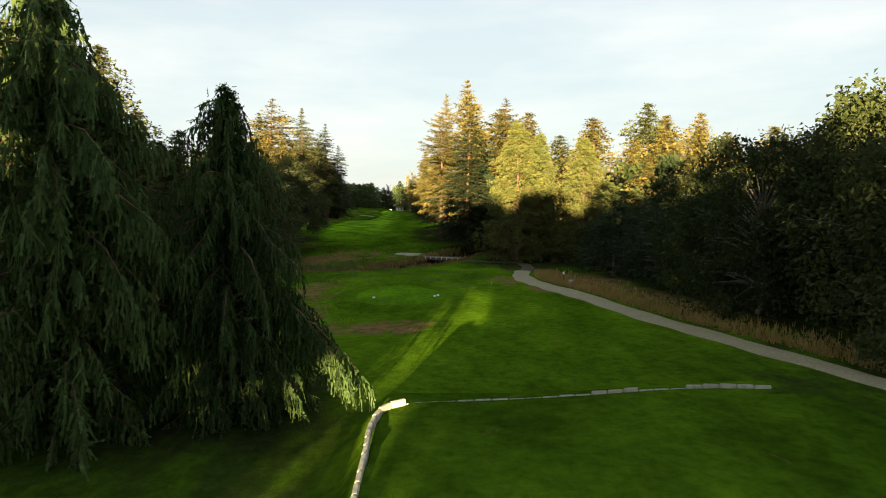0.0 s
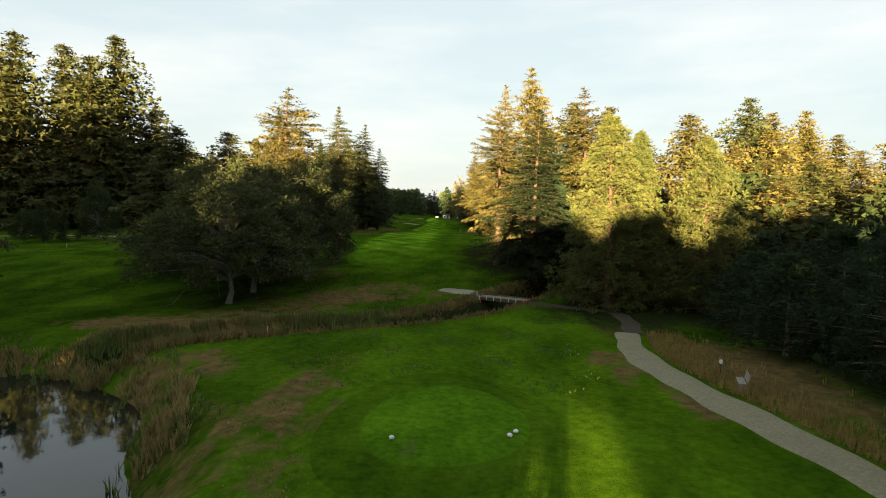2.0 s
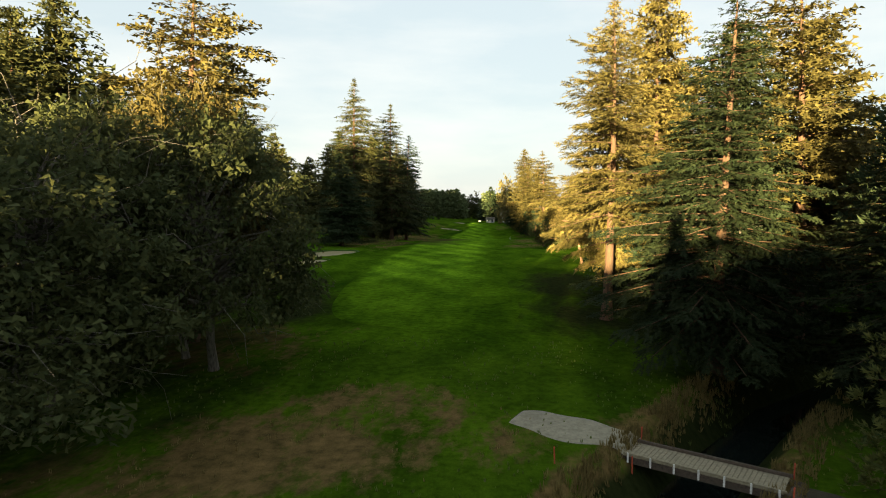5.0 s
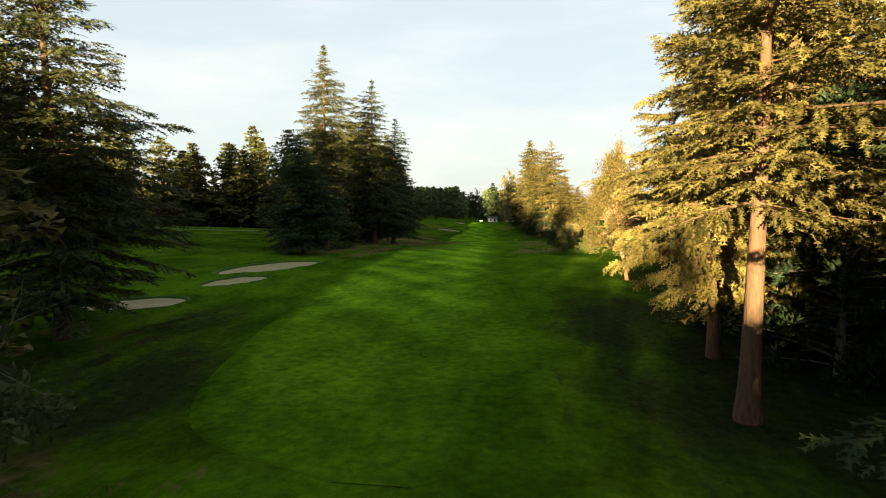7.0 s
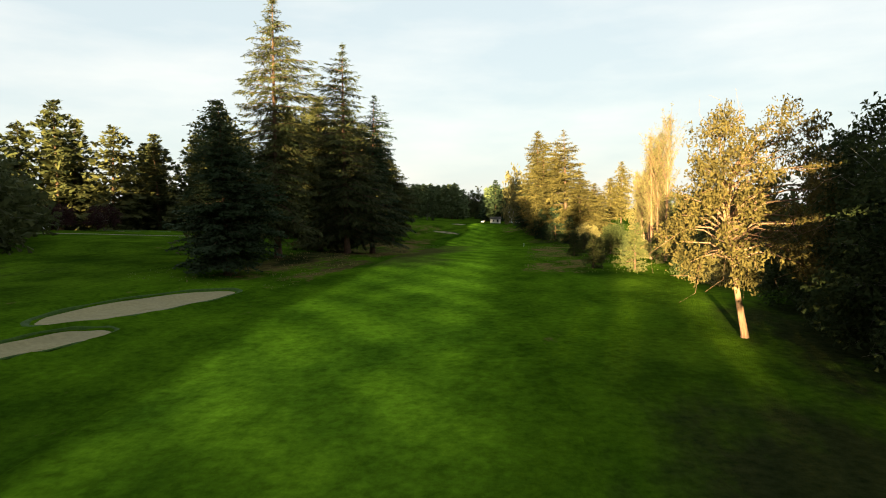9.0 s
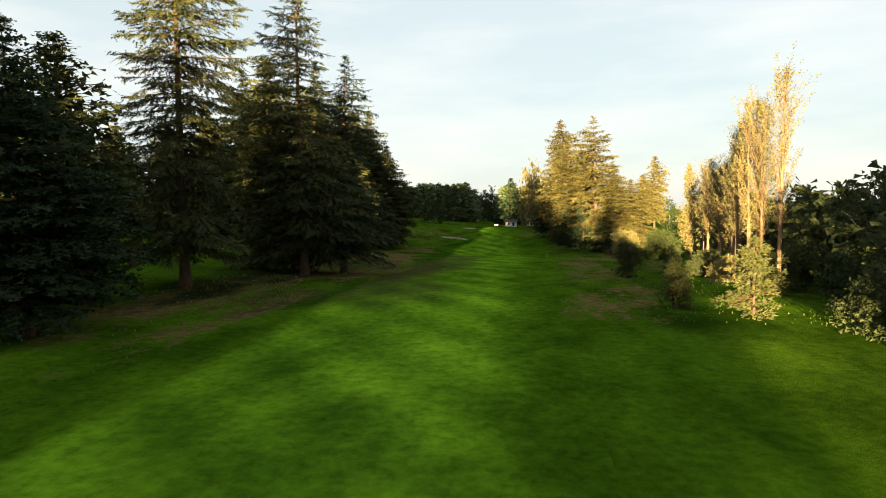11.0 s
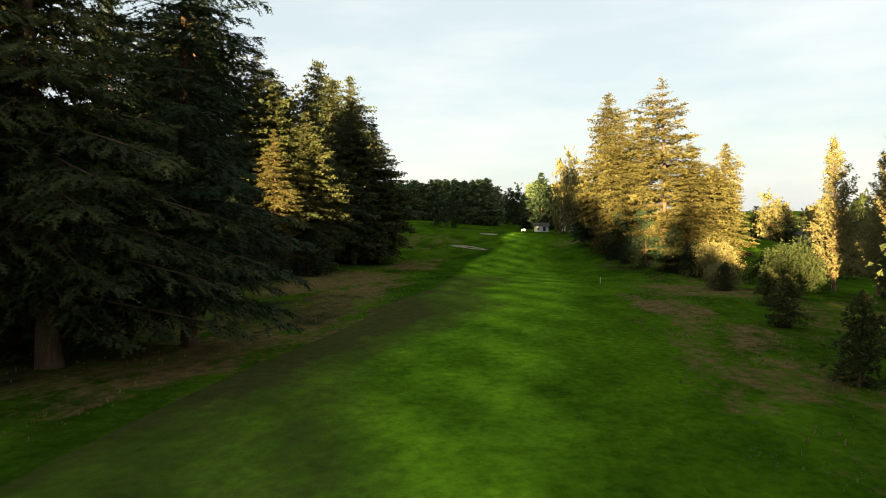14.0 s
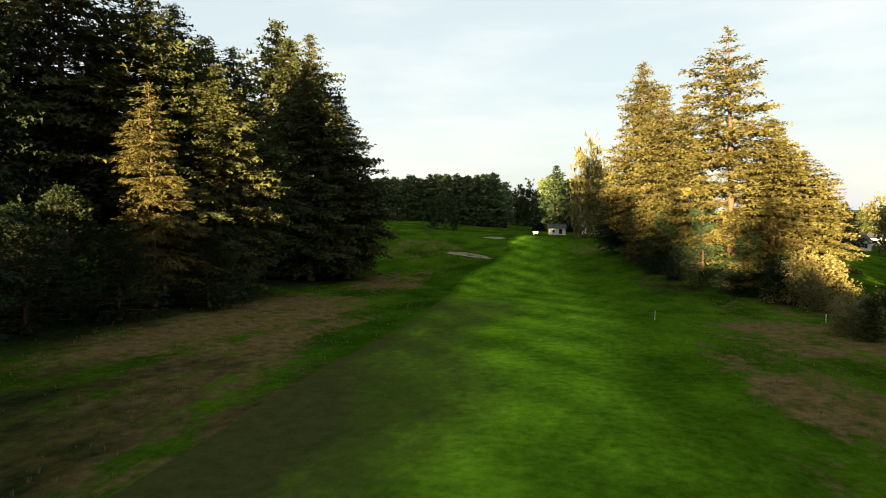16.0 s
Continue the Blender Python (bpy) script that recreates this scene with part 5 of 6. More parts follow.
plant("dense_fir", 1, 2.5, 338.5, 26.0, 7.0, FIR_LIT, lit, None, "sunlit firs")
plant("dense_fir", 2, 7.5, 343, 22.0, 7.0, FIR_LIT, lit, None, "sunlit firs")
plant("fir", 3, -5.2, 368.0, 34.5, 7.6, FIR_LIT, lit, None, "sunlit firs")
plant("mid_fir", 1, 27.3, 426.5, 34.5, 5.5, FIR_LIT, lit, None, "sunlit firs")
plant("mid_fir", 2, 21, 415, 27, 5.0, FIR_LIT, lit, None, "sunlit firs")
plant("dense_fir", 3, -14.0, 388.0, 25.0, 5.0, SPRUCE, "dark fir beside the sunlit ones", None, "sunlit firs")
for i, (x, y, hgt, r) in enumerate([(-9.5, 357.5, 11.5, 3.6), (-5, 345.5, 13.5, 4.2), (-12.5, 372, 13, 3.6), (-1.0, 336, 8.5, 3.2), (-7.5, 351, 6, 3), (-11, 366, 6.5, 3), (1, 330.5, 6, 2.6), (-2.5, 338, 5.5, 2.6)]):
    plant("young_fir", 1 + i % 2, x, y, ground_at(x, y) + hgt, r, (SPRUCE, FIR_LIT)[i % 3 == 2], "dense young fir under the sunlit firs", None, "young firs")
for i, (x, y, top, r) in enumerate([(-21.5, 417, 30, 4.2), (-19.5, 421, 28, 4), (-17.5, 413, 22, 4)]):
    plant("far_broadleaf", 1 + i % 2, x, y, top, r, POPLAR, "golden broadleaf tree by the house", POPLAR_BARK)

# ---- tree line behind the last green ----
g_ = np.random.default_rng(12)
for i in range(78):
    x = -150 + 1.75 * i + g_.uniform(-0.5, 0.5)
    y = 462 + 6 * (i % 2) + g_.uniform(-1.5, 1.5)
    if -50 < x < -37:
        continue
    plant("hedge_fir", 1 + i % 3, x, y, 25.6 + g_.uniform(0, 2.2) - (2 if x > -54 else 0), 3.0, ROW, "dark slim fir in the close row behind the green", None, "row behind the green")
for i in range(10):
    plant("far_broadleaf", 1 + i % 2, -54 + 3.5 * i + g_.uniform(-1, 1), 500 + g_.uniform(0, 20), 21 + g_.uniform(-3, 4), 5, FIR, "hazy tree far behind the green", None, "far trees behind the green")
for x, y, top, r in ((-31, 446, 28, 5.5), (-27, 452, 24, 5), (-35.5, 452, 19, 4.5), (-23, 447, 22, 5)):
    plant("far_fir", 2, x, y, top, r, SPRUCE, "dark fir beside the house", None, "row behind the green")
plant("far_broadleaf", 1, -62.5, 425, 19, 3.6, MAPLE, "round small tree beside the green", GREY_BARK)

# ---- woods and hillside beyond the right-hand edge ----
for i in range(46):
    x, y = 34 + (i * 29.7) % 150 + g_.uniform(-3, 3), 372 + (i * 53.3) % 190 + g_.uniform(-4, 4)
    if x < 40 and y < 440:
        x += 30
    plant(("far_broadleaf", "far_fir", "far_broadleaf")[i % 3], 1 + i % 2, x, y, ground_at(x, y) + 9 + g_.uniform(0, 8), 5.5, (MAPLE, FIR, POPLAR)[i % 3], "tree in the valley beyond the poplars", GREY_BARK, "valley trees")
for i in range(16):
    plant("far_broadleaf", 1 + i % 2, 24 + 3.4 * i + g_.uniform(-1, 1), 335 + 5.5 * (i % 5) + g_.uniform(-3, 3), ground_at(30 + 3 * i, 340) + 5.5 + g_.uniform(0, 3), 3.6, (MAPLE, POPLAR, OAK)[i % 3], "low tree in the thicket below the poplars", GREY_BARK, "valley thicket")

# ---- unseen trees behind the start, set to throw the long evening shade ----
for i in range(66):
    x, y = -172 + 7.0 * (i % 33) + g_.uniform(-1, 1) + 3.5 * (i // 33), -46 - 11 * (i // 33) + g_.uniform(-3, 3)
    if abs(x + 13.2 - 0.16 * (y + 48)) < 11.5:
        continue
    plant("row_fir", 1 + i % 3, x, y, 25.0 + g_.uniform(-2, 2) + 8 * float(ease(-45, -49, x)) + 17 * float(ease(-74, -80, x)) - 14 * float(ease(-109, -113, x)) + 20 * float(ease(-120, -128, x)), 7.0, FIR, "fir in the wood behind the first tee", None, "wood behind the tee")
# unseen trees added in the gap, shaped to let one sun streak through
for x, y, top, r in ((-8.7, -50, 25.0, 8.6), (-11.5, -62, 26, 9), (-21.0, -69, 26.5, 9), (-17.9, -52, 25, 7)):
    plant("high_fir", 1, x, y, top, r, FIR, "unseen high-crowned fir added to shape the sun streak", None, "wood behind the tee")
for x, y, top in ((-13.1, -44, 9.2), (-15.5, -56, 9.6), (-10.5, -40, 9.0), (-24.0, -40, 14), (-22.6, -36, 13.5), (-21.5, -40, 11.0), (-27, -42, 13), (-3.5, -40, 16)):
    plant("far_broadleaf", 1, x, y, top, 5.0, MAPLE, "unseen low broadleaf tree added to shape the sun streak", GREY_BARK, "wood behind the tee")
# two more unseen firs added to narrow the streak from both sides
for x in (-22.2, -5.7):
    plant("row_fir", 2, x, -48, 25.5, 7.2, FIR, "fir in the wood behind the first tee", None, "wood behind the tee")

# ---- small built things ----
def box(sx, sy, sz, cx=0.0, cy=0.0, cz=0.0, bevel=0.015, turn=0.0):
    """A bevelled block as a bmesh, its middle at (cx, cy, cz)."""
    bm = bmesh.new()
    bmesh.ops.create_cube(bm, size=1.0, matrix=Matrix.LocRotScale((cx, cy, cz), Euler((0, 0, turn)), (sx, sy, sz)))
    if bevel:
        bmesh.ops.bevel(bm, geom=bm.edges[:], offset=bevel, segments=2, affect="EDGES")
    return bm


def piece(name, bm, material, parent, label=""):
    me = bpy.data.meshes.new(name)
    bm.to_mesh(me)
    bm.free()
    me.materials.append(material)
    ob = new(name, me)
    ob.parent = parent
    return tagged(ob, label)


def root(name, x, y, z, turn=0.0):
    ob = new(name)
    ob.matrix_basis = pose(x, y, z, 0, 0, turn)
    return ob


def stake(x, y, tall, material, label, lean=0.0):
    ob = new("stake")
    ob.matrix_basis = pose(x, y, ground_at(x, y), lean, lean * 0.6, 20 * x)
    bm = box(0.055, 0.055, tall + 0.2, 0, 0, tall / 2 - 0.1, 0.012)
    piece("post", bm, material, ob)
    cap = bmesh.new()
    bmesh.ops.create_cone(cap, cap_ends=True, segments=4, radius1=0.05, radius2=0.012, depth=0.05, matrix=Matrix.Translation((0, 0, tall + 0.02)) @ Matrix.Rotation(math.pi / 4, 4, "Z"))
    piece("cap", cap, material, ob)
    return tagged(ob, label, "stake", "marker stakes")


# the footbridge over the stream
AX, AY, BX, BY = -2.75, 105.7, 3.15, 102.5
span = math.hypot(BX - AX, BY - AY)
way_turn = math.degrees(math.atan2(BY - AY, BX - AX))
deck_z = 3.55
bridge = root("footbridge", (AX + BX) / 2, (AY + BY) / 2, deck_z, way_turn)
tagged(bridge, "low flat footbridge with pale boards, white posts and dark beams", "bridge")
plank = piece("plank", box(0.185, 1.9, 0.055, 0, 0, -0.03, 0.008), BOARD, bridge, "weathered tan board")
plank.location.x = -span / 2 + 0.1
g_plank = random.Random(4)
for i in range(1, int(span / 0.2)):
    more = new("plank", plank.data)
    more.parent = bridge
    more.location = (-span / 2 + 0.1 + 0.2 * i, g_plank.uniform(-0.02, 0.02), g_plank.uniform(-0.004, 0.004))
for s in (-0.75, 0.75):
    piece("beam", box(span + 0.6, 0.22, 0.34, 0, s, -0.25, 0.02), TIMBER, bridge, "dark timber beam")
piece("kerb", box(span, 0.14, 0.14, 0, 0.90, 0.075), TIMBER, bridge, "dark timber kerb")
piece("kerb", box(span, 0.10, 0.10, 0, -0.90, 0.055), BOARD, bridge, "pale timber kerb")
for i in range(7):
    piece("post", box(0.08, 0.07, 0.46, -span / 2 + 0.25 + i * (span - 0.5) / 6, -1.0, -0.10), WHITE, bridge, "short white post")
for s in (-1, 1):
    piece("abutment", box(0.5, 2.2, 1.6, s * (span / 2 + 0.25), 0, -0.95, 0.03), TIMBER, bridge, "dark timber abutment")

orange = "thin red-orange marker stake by the stream"
for x, y in ((AX - 0.1, AY - 1.3), (AX + 0.7, AY + 1.0), (BX - 0.4, BY - 1.3), (BX + 0.5, BY + 0.9), (-2.1, 91.0), (-6.4, 103.2)):
    stake(x, y, 0.75, RED, orange, 2)
for x, y in ((-16.2, 82.2), (-20.3, 76.5), (-12.2, 44.0), (-27, 74.8), (-4.8, 96.5)):
    stake(x, y, 0.8, YELLOW, "thin yellow marker stake by the water", 2)
for x, y in ((-15.2, 312.5), (1.6, 317.0), (4.6, 318.0), (-82.1, 137.5), (-90, 166)):
    stake(x, y, 0.9, WHITE, "white marker stake in the rough", 1)


def tee_marker(x, y):
    ob = root("tee_marker", x, y, ground_at(x, y) + 0.22)
    bm = bmesh.new()
    bmesh.ops.create_icosphere(bm, subdivisions=2, radius=0.13, matrix=Matrix.LocRotScale((0, 0, 0.10), None, (1, 1, 0.8)))
    piece("ball", bm, WHITE, ob)
    bm = bmesh.new()
    bmesh.ops.create_cone(bm, cap_ends=True, segments=8, radius1=0.02, radius2=0.015, depth=0.25, matrix=Matrix.Translation((0, 0, -0.05)))
    piece("spike", bm, TIMBER, ob)
    return tagged(ob, "small round white tee marker on mown grass", "tee marker", "tee markers")


tee_marker(-6.15, 53.95), tee_marker(-0.75, 54.8), tee_marker(-0.45, 55.3)


def bench(x, y, turn):
    ob = root("bench", x, y, ground_at(x, y) + 0.01, turn)
    for i in range(3):
        piece("seat_slat", box(1.6, 0.13, 0.04, 0, -0.17 + 0.15 * i, 0.46), DECK, ob)
    for i in range(3):
        bm = box(1.6, 0.035, 0.13, 0, 0, 0)
        bmesh.ops.transform(bm, matrix=Matrix.Translation((0, 0.27 + 0.05 * i, 0.60 + 0.15 * i)) @ Matrix.Rotation(radians(-16), 4, "X"), verts=bm.verts)
        piece("back_slat", bm, DECK, ob)
    for s in (-0.62, 0.62):
        piece("leg", box(0.08, 0.5, 0.44, s, 0, 0.22), DECK, ob)
        bm = box(0.07, 0.05, 0.62, 0, 0, 0)
        bmesh.ops.transform(bm, matrix=Matrix.Translation((s, 0.31, 0.68)) @ Matrix.Rotation(radians(-16), 4, "X"), verts=bm.verts)
        piece("back_post", bm, DECK, ob)
    return tagged(ob, "pale grey slatted wooden bench beside the gravel path", "bench")


bench(13.7, 65.0, -105)


def ball_washer(x, y):
    ob = root("ball_washer", x, y, ground_at(x, y))
    bm = bmesh.new()
    bmesh.ops.create_cone(bm, cap_ends=True, segments=12, radius1=0.04, radius2=0.04, depth=1.1, matrix=Matrix.Translation((0, 0, 0.5)))
    piece("post", bm, TIMBER, ob)
    piece("head", box(0.2, 0.16, 0.28, 0, 0, 1.1, 0.04), WHITE, ob, "white head")
    return tagged(ob, "slim post with a small white head by the bench", "ball washer")


ball_washer(13.4, 67.6)

# pale edging of the front tee, in short lengths
edge_line = [(-1.97, 6.7), (-2.02, 11.8), (-2.14, 16.4), (-2.31, 18.7), (-2.06, 20.5), (-0.67, 21.25), (2.5, 21.5), (5.9, 22.0), (9.2, 22.6), (12.4, 22.2)]
front = new("tee", ribbon("tee", [(6.2, 3.4), (6.2, 10.0), (6.2, 16.8), (6.1, 21.2)], [17.0, 17.0, 16.6, 14.6], ROUGH, 0.14, 15))
tagged(front, "mown green front tee with a low pale edging", "tee", kind="structure")
edging = new("tee_edging")
tagged(edging, "low pale weathered edging round the front tee", "edging")
ec, es = along(edge_line, 0.62)
for i, ((x, y), (sx, sy)) in enumerate(zip(ec, es)):
    lift_ = 0.13 if (i < 24 or 5.2 < x < 7.2 or 8.9 < x < 12.2) else 0.02
    bm = box(0.60, 0.15 if i < 24 else 0.07, 0.30, 0, 0, 0, 0.03)
    ob = piece("edging_length", bm, KERB, edging)
    ob.matrix_basis = pose(x, y, ground_at(x, y) + (0.05 if i < 24 else 0.0) + 0.02 * math.sin(5 * i) - (0 if lift_ > 0.1 else 0.115), 1.5 * math.sin(3 * i), 0, math.degrees(math.atan2(sx, -sy)) + 2 * math.sin(7 * i))


# ---- houses at the far end ----
def house(name, x, y, z, turn, w, d, tall, roof_tall, windows, label, kind_="house", wall_mat=None):
    ob = root(name, x, y, z, turn)
    piece("wall", box(w, d, tall + 0.6, 0, 0, tall / 2 - 0.3, 0.01), wall_mat or SIDING, ob)
    bm = bmesh.new()
    o = 0.35
    a = [bm.verts.new(p) for p in ((-w / 2 - o, -d / 2 - o, tall - 0.05), (w / 2 + o, -d / 2 - o, tall - 0.05), (w / 2 + o, d / 2 + o, tall - 0.05), (-w / 2 - o, d / 2 + o, tall - 0.05),
                                   (-w / 2 - o, 0, tall + roof_tall), (w / 2 + o, 0, tall + roof_tall))]
    for f in ((0, 1, 5, 4), (2, 3, 4, 5), (0, 4, 3), (1, 2, 5), (3, 2, 1, 0)):
        bm.faces.new([a[i] for i in f])
    bmesh.ops.solidify(bm, geom=bm.faces[:], thickness=0.12)
    piece("roof", bm, ROOF, ob, "dark grey shingle roof")
    for wx_, wz_, ww, wh in windows:
        win = piece("window", box(ww + 0.16, 0.06, wh + 0.16, wx_, -d / 2 - 0.02, wz_, 0.008), WHITE, ob, "white window frame")
        p_ = piece("pane", box(ww, 0.04, wh, wx_, -d / 2 - 0.04, wz_, 0.004), PANE, ob, "dark window glass")
        p_.parent = win
    return tagged(ob, label, kind_)


house("shed", -30.3, 429.5, ground_at(-30.3, 429.5), 8, 4.6, 3.4, 1.9, 1.1, [(-1.1, 1.1, 0.7, 0.8), (0.9, 1.0, 0.9, 1.5)], "small pale shed with a dark gabled roof beside the green", "shed")
big = house("house", -19.5, 440.0, ground_at(-19.5, 440), 4, 11.0, 8.0, 5.4, 2.2, [(-4.2, 1.4, 1.2, 1.3), (-2.0, 1.4, 1.2, 1.3), (0.8, 1.3, 1.8, 1.8), (3.9, 1.4, 1.2, 1.3), (-4.2, 4.1, 1.2, 1.2), (-1.6, 4.1, 1.2, 1.2), (1.4, 4.1, 1.2, 1.2), (4.0, 4.1, 1.2, 1.2)], "pale two-storey house half hidden behind golden trees")
piece("balcony", box(5.0, 1.4, 0.16, 1.8, -4.7, 2.75, 0.02), WHITE, big, "white balcony floor")
for i in range(9):
    piece("baluster", box(0.06, 0.06, 0.9, -0.6 + i * 0.6, -5.3, 3.25, 0.006), WHITE, big)
piece("rail", box(5.0, 0.08, 0.08, 1.8, -5.3, 3.72, 0.01), WHITE, big)
for x, y, turn, w, label in ((72, 428, 30, 11, "grey-roofed bungalow beyond the poplars"), (95, 455, -10, 12, "pale bungalow among far trees"), (60, 470, 15, 10, "pale bungalow among far trees"), (118, 430, 40, 11, "grey-roofed bungalow among far trees"), (80, 505, 0, 12, "far pale house on the hillside")):
    house("house", x, y, ground_at(x, y), turn, w, 7.5, 2.9, 1.7, [(-3.0, 1.5, 1.4, 1.1), (0.2, 1.5, 1.6, 1.1), (3.2, 1.3, 0.9, 1.6)], label)


def low_seat(x, y, turn):
    ob = root("bench", x, y, ground_at(x, y), turn)
    piece("seat", box(1.5, 0.4, 0.06, 0, 0, 0.45), WHITE, ob)
    piece("backrest", box(1.5, 0.05, 0.45, 0, 0.2, 0.75), WHITE, ob)
    for s in (-0.6, 0.6):
        piece("leg", box(0.07, 0.38, 0.44, s, 0, 0.22), WHITE, ob)
    return tagged(ob, "white bench standing on the grass", "bench", "white benches")


low_seat(-36.0, 424.0, 5), low_seat(-116.5, 254.5, 30)

next_path = new("path", ribbon("path", [(-175, 205), (-140, 224), (-115, 240), (-98, 252), (-82, 268), (-74, 282)], [2.2, 2.2], GRAVEL, 0.06, 5, 0.05, 1.5))
tagged(next_path, "narrow pale path across the next fairway", "path", kind="structure")
lawn_path = new("path", ribbon("path", [(-150, 148), (-118, 158), (-98, 164), (-82, 166), (-70, 164)], [2.0, 2.0], GRAVEL, 0.06, 5, 0.05, 1.5))
tagged(lawn_path, "narrow pale path along the wood's edge", "path", kind="structure")


# ---- growth by the water and the path: tall grass in tufts ----
def blades(count, seed, wide=0.05):
    g = np.random.default_rng(seed)
    v, f = [], []
    for i in range(count):
        a, lean_ = g.uniform(0, 6.28), g.uniform(0.05, 0.34)
        s, c = np.array([math.cos(a), math.sin(a)]), g.normal(0, 0.10, 2)
        k, hgt = len(v), g.uniform(0.65, 1.0)
        w = np.array([-s[1], s[0]]) * wide
        v += [(0, *(c - w)), (0, *(c + w)), (hgt * 0.6, *(c + s * lean_ * 0.4 + w * 0.7)), (hgt, *(c + s * lean_))]
        f += [(k, k + 1, k + 2), (k, k + 2, k + 3)]
    return np.array(v), np.array(f)


def tufts(name, pts, sizes, shape, material, label, seed, sink=0.05):
    g = np.random.default_rng(seed)
    pts = np.asarray(pts, float)
    z = np.maximum(ground_z(pts[:, 0], pts[:, 1]) - sink, WATER_Z - 0.1)
    at = np.concatenate([pts, z[:, None]], 1)
    up = np.concatenate([g.normal(0, 0.12, (len(pts), 2)), np.ones((len(pts), 1))], 1)
    v, f = sprays(at, up, sizes, shape, g, 3.0)
    return tagged(new(name, mesh_of(name, v, f, material)), label, "grass", kind="stuff")


g7 = np.random.default_rng(7)
sc, sd = along(STREAM[:9], 0.12)


def beside_stream(n, lo, hi, clumpy=0.5, near=0.3):
    """Points on the banks: most on the far one."""
    i = (len(sc) * g7.random(n) ** 1.35).astype(int)
    off = g7.uniform(lo, hi, n) * np.where(g7.random(n) < near, 1.18, -1)
    p = sc[i] + sd[i] * off[:, None] + g7.normal(0, 0.2, (n, 2))
    keep = np.sin(p[:, 0] * 1.3 + p[:, 1] * 0.7) + np.sin(p[:, 0] * 0.5 - p[:, 1] * 1.1) + g7.normal(0, 0.8, n) > clumpy - 1.2
    keep &= np.hypot((p[:, 0] - 0.2) / 3.6, (p[:, 1] - 104.1) / 2.4) > 1
    return p[keep]


p = beside_stream(6200, 2.2, 3.7, 0.3, 0.38)
tufts("reeds", p, g7.uniform(0.22, 0.62, len(p)) * np.where(p[:, 0] < -19, 1.7, 1.0), blades(6, 1), REED, "tall dry tan reeds along the stream banks", 1)
p = beside_stream(2800, 1.3, 3.2, 0.7, 0.12)
p = p[(p[:, 0] < -12.5) | (g7.random(len(p)) < 0.22)]
tufts("rushes", p, g7.uniform(0.35, 0.8, len(p)) * np.where(p[:, 0] < -12.5, 1.75, 0.7), blades(5, 2, 0.035), GREEN_REED, "tall green rushes along the stream banks", 2)
a = g7.uniform(-1.2, 1.9, 3600)
r = g7.uniform(1.03, 1.15, 3600)
p = np.stack([-37.5 + 19.5 * r * np.cos(a), 46 + 23 * r * np.sin(a)], 1)
p = p[np.sin(p[:, 0] * 0.9) + np.sin(p[:, 1] * 0.8 + 1) + g7.normal(0, 0.5, len(p)) > 0.5]
tufts("reeds", p, g7.uniform(0.35, 1.2, len(p)), blades(6, 3), REED, "tall dry tan reeds round the pond", 3)
p = p[::3] + g7.normal(0, 0.9, p[::3].shape)
tufts("rushes", p, g7.uniform(0.4, 1.0, len(p)), blades(5, 4), GREEN_REED, "green rushes round the pond", 4)
pc, ps = along(PATH, 0.1)
i = g7.integers(0, len(pc), 5200)
p = pc[i] + ps[i] * np.where(g7.random(5200) < 1.1, 1, -1)[:, None] * (1.6 + np.abs(g7.normal(0, 1.9, 5200)))[:, None]
p = p[np.abs(((p[:, None, :] - pc[None, ::12, :]) ** 2).sum(2).min(1)) > 1.5 ** 2]
tufts("dry_grass", p, g7.uniform(0.25, 0.65, len(p)), blades(5, 5, 0.04), STRAW, "dry tan grass between the path and the trees", 5)


def scatter(n, x0, x1, y0, y1, keep):
    p = np.stack([g7.uniform(x0, x1, n), g7.uniform(y0, y1, n)], 1)
    return p[keep(p[:, 0], p[:, 1])]


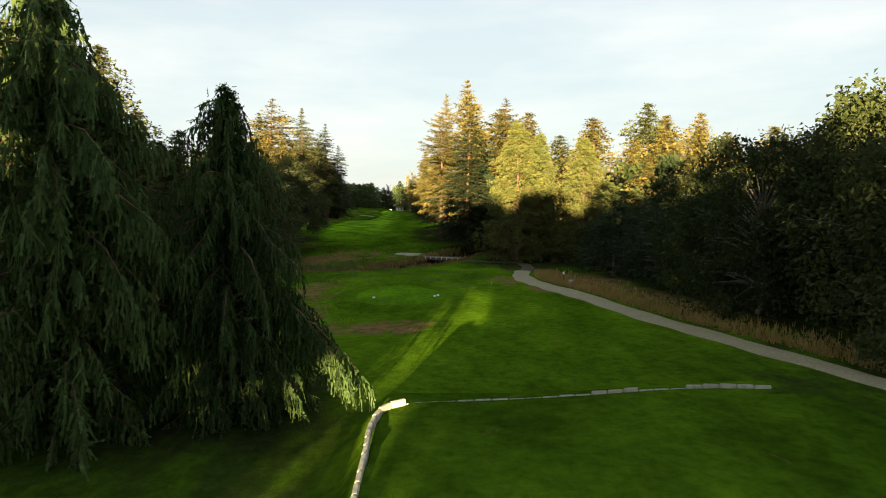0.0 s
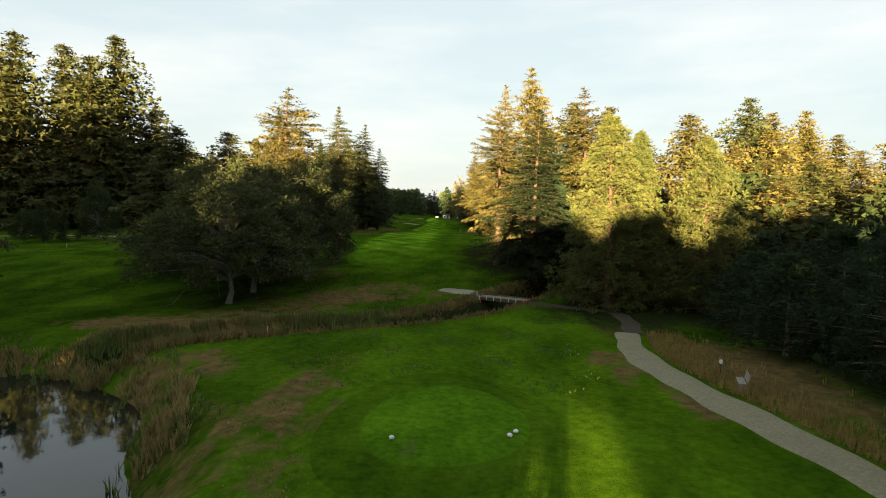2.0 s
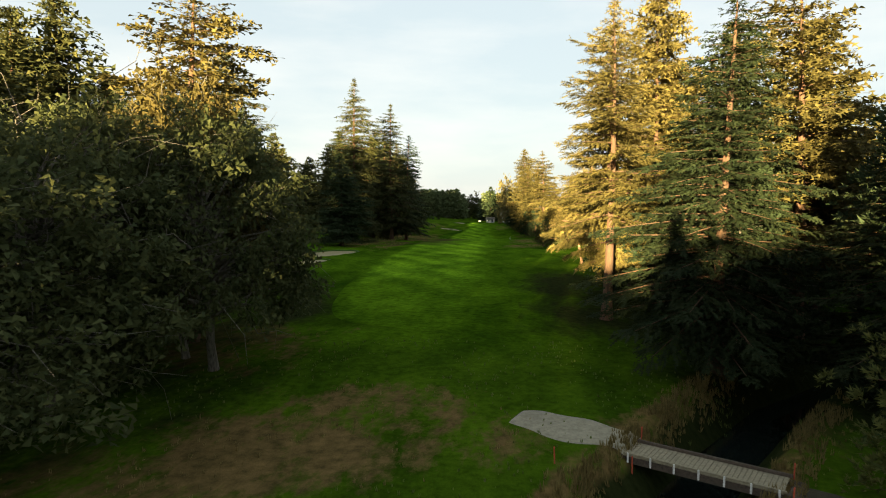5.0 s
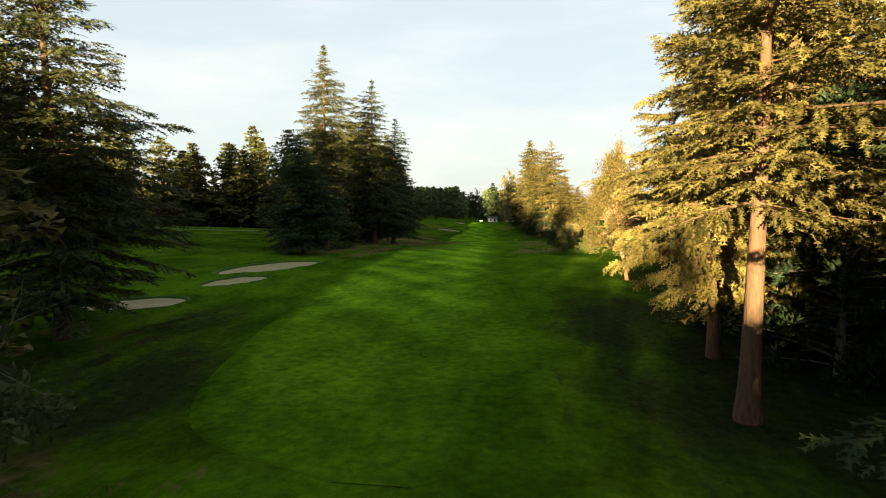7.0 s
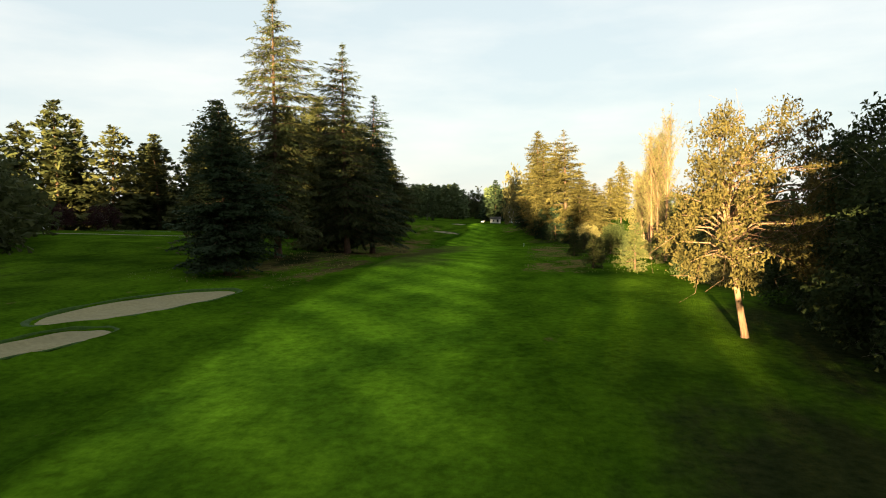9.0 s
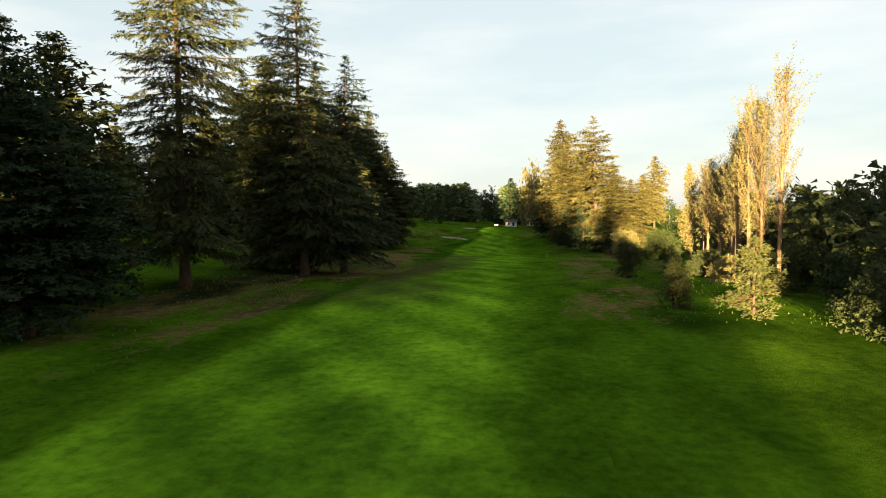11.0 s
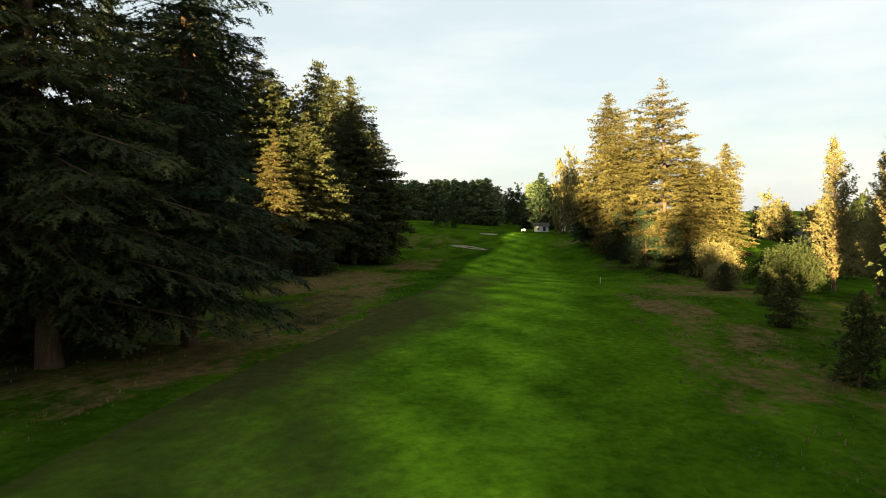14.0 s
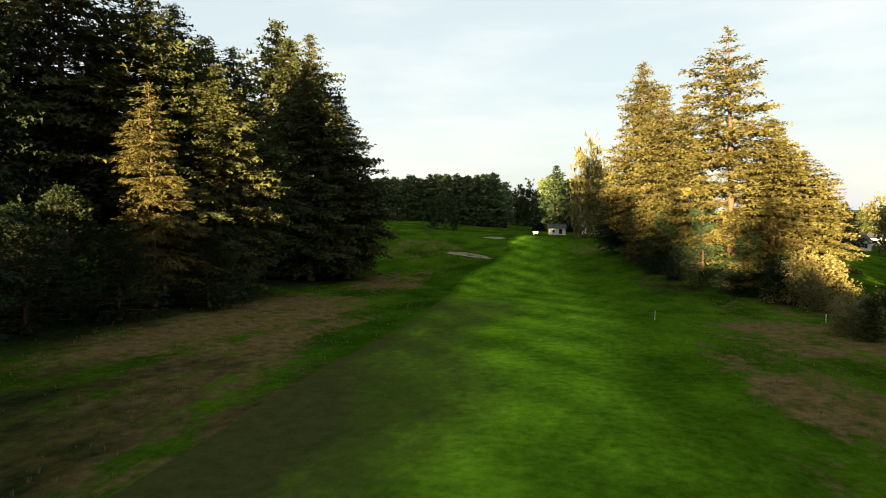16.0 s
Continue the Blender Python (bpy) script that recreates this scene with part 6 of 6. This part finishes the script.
def in_rough(x, y):
    inside = (x > np.interp(y, EDGE_Y, EDGE_L) - 0.5) & (x < np.interp(y, EDGE_Y, EDGE_R) + 0.5) & (y > 125)
    patchy = np.sin(x * 0.7 + 0.3 * y) + np.sin(y * 0.45 - 0.5 * x + 1) + g7.normal(0, 0.9, len(x)) > 0.2
    tee = np.hypot((x + 4.2) / 6.4, (y - 57) / 9.8) < 1
    track = ((np.stack([x, y], 1)[:, None, :] - pc[None, ::15, :]) ** 2).sum(2).min(1) < 2.4 ** 2
    return ~inside & patchy & ~tee & ~track & (ground_z(x, y) > WATER_Z + 0.6) & (lawn_at(x, y) < 0.02)


p = np.concatenate([scatter(5200, -30, 9, 66, 124, in_rough), scatter(4200, -14, 6, 216, 335, in_rough), scatter(4200, -58, -38, 195, 350, in_rough), scatter(300, -17, -12, 30, 66, in_rough)])
d = dry_at(p[:, 0], p[:, 1]) + g7.normal(0, 0.15, len(p)) > 0.45
tufts("tussocks", p[~d], g7.uniform(0.10, 0.26, int((~d).sum())), blades(5, 8, 0.09), GREEN_REED, "low green grass tussocks scattered over the rough", 8, 0.02)
tufts("dry_tussocks", p[d], g7.uniform(0.10, 0.28, int(d.sum())), blades(5, 9, 0.08), REED, "low dry tan grass tussocks scattered over the rough", 9, 0.02)

# pale weeds in the grass before the stream
p = scatter(3800, -17, 6, 62, 86, lambda x, y: (np.sin(x * 0.9 + 0.4 * y) + np.sin(y * 0.7 - 0.6 * x + 2) + g7.normal(0, 0.7, len(x)) > 0.9) & (from_line(x, y, STREAM) > 3.8) & (np.hypot((x + 4.2) / 6.2, (y - 57) / 9.6) > 1) & (x < 5.5))
tufts("weeds", p, g7.uniform(0.08, 0.22, len(p)), blades(6, 11, 0.16), WEED, "small pale weeds scattered in the mown grass", 11, 0.01)
p = scatter(1500, -15, -6.5, 44, 72, lambda x, y: (np.sin(x * 1.1 + 0.5 * y) + np.sin(y * 0.6 - 0.8 * x + 1) + g7.normal(0, 0.6, len(x)) > 0.8) & (np.hypot((x + 4.2) / 6.2, (y - 57) / 9.6) > 1))
tufts("dead_grass", p, g7.uniform(0.07, 0.16, len(p)), blades(6, 12, 0.14), STRAW, "small dead straw-coloured tufts beside the tee", 12, 0.01)
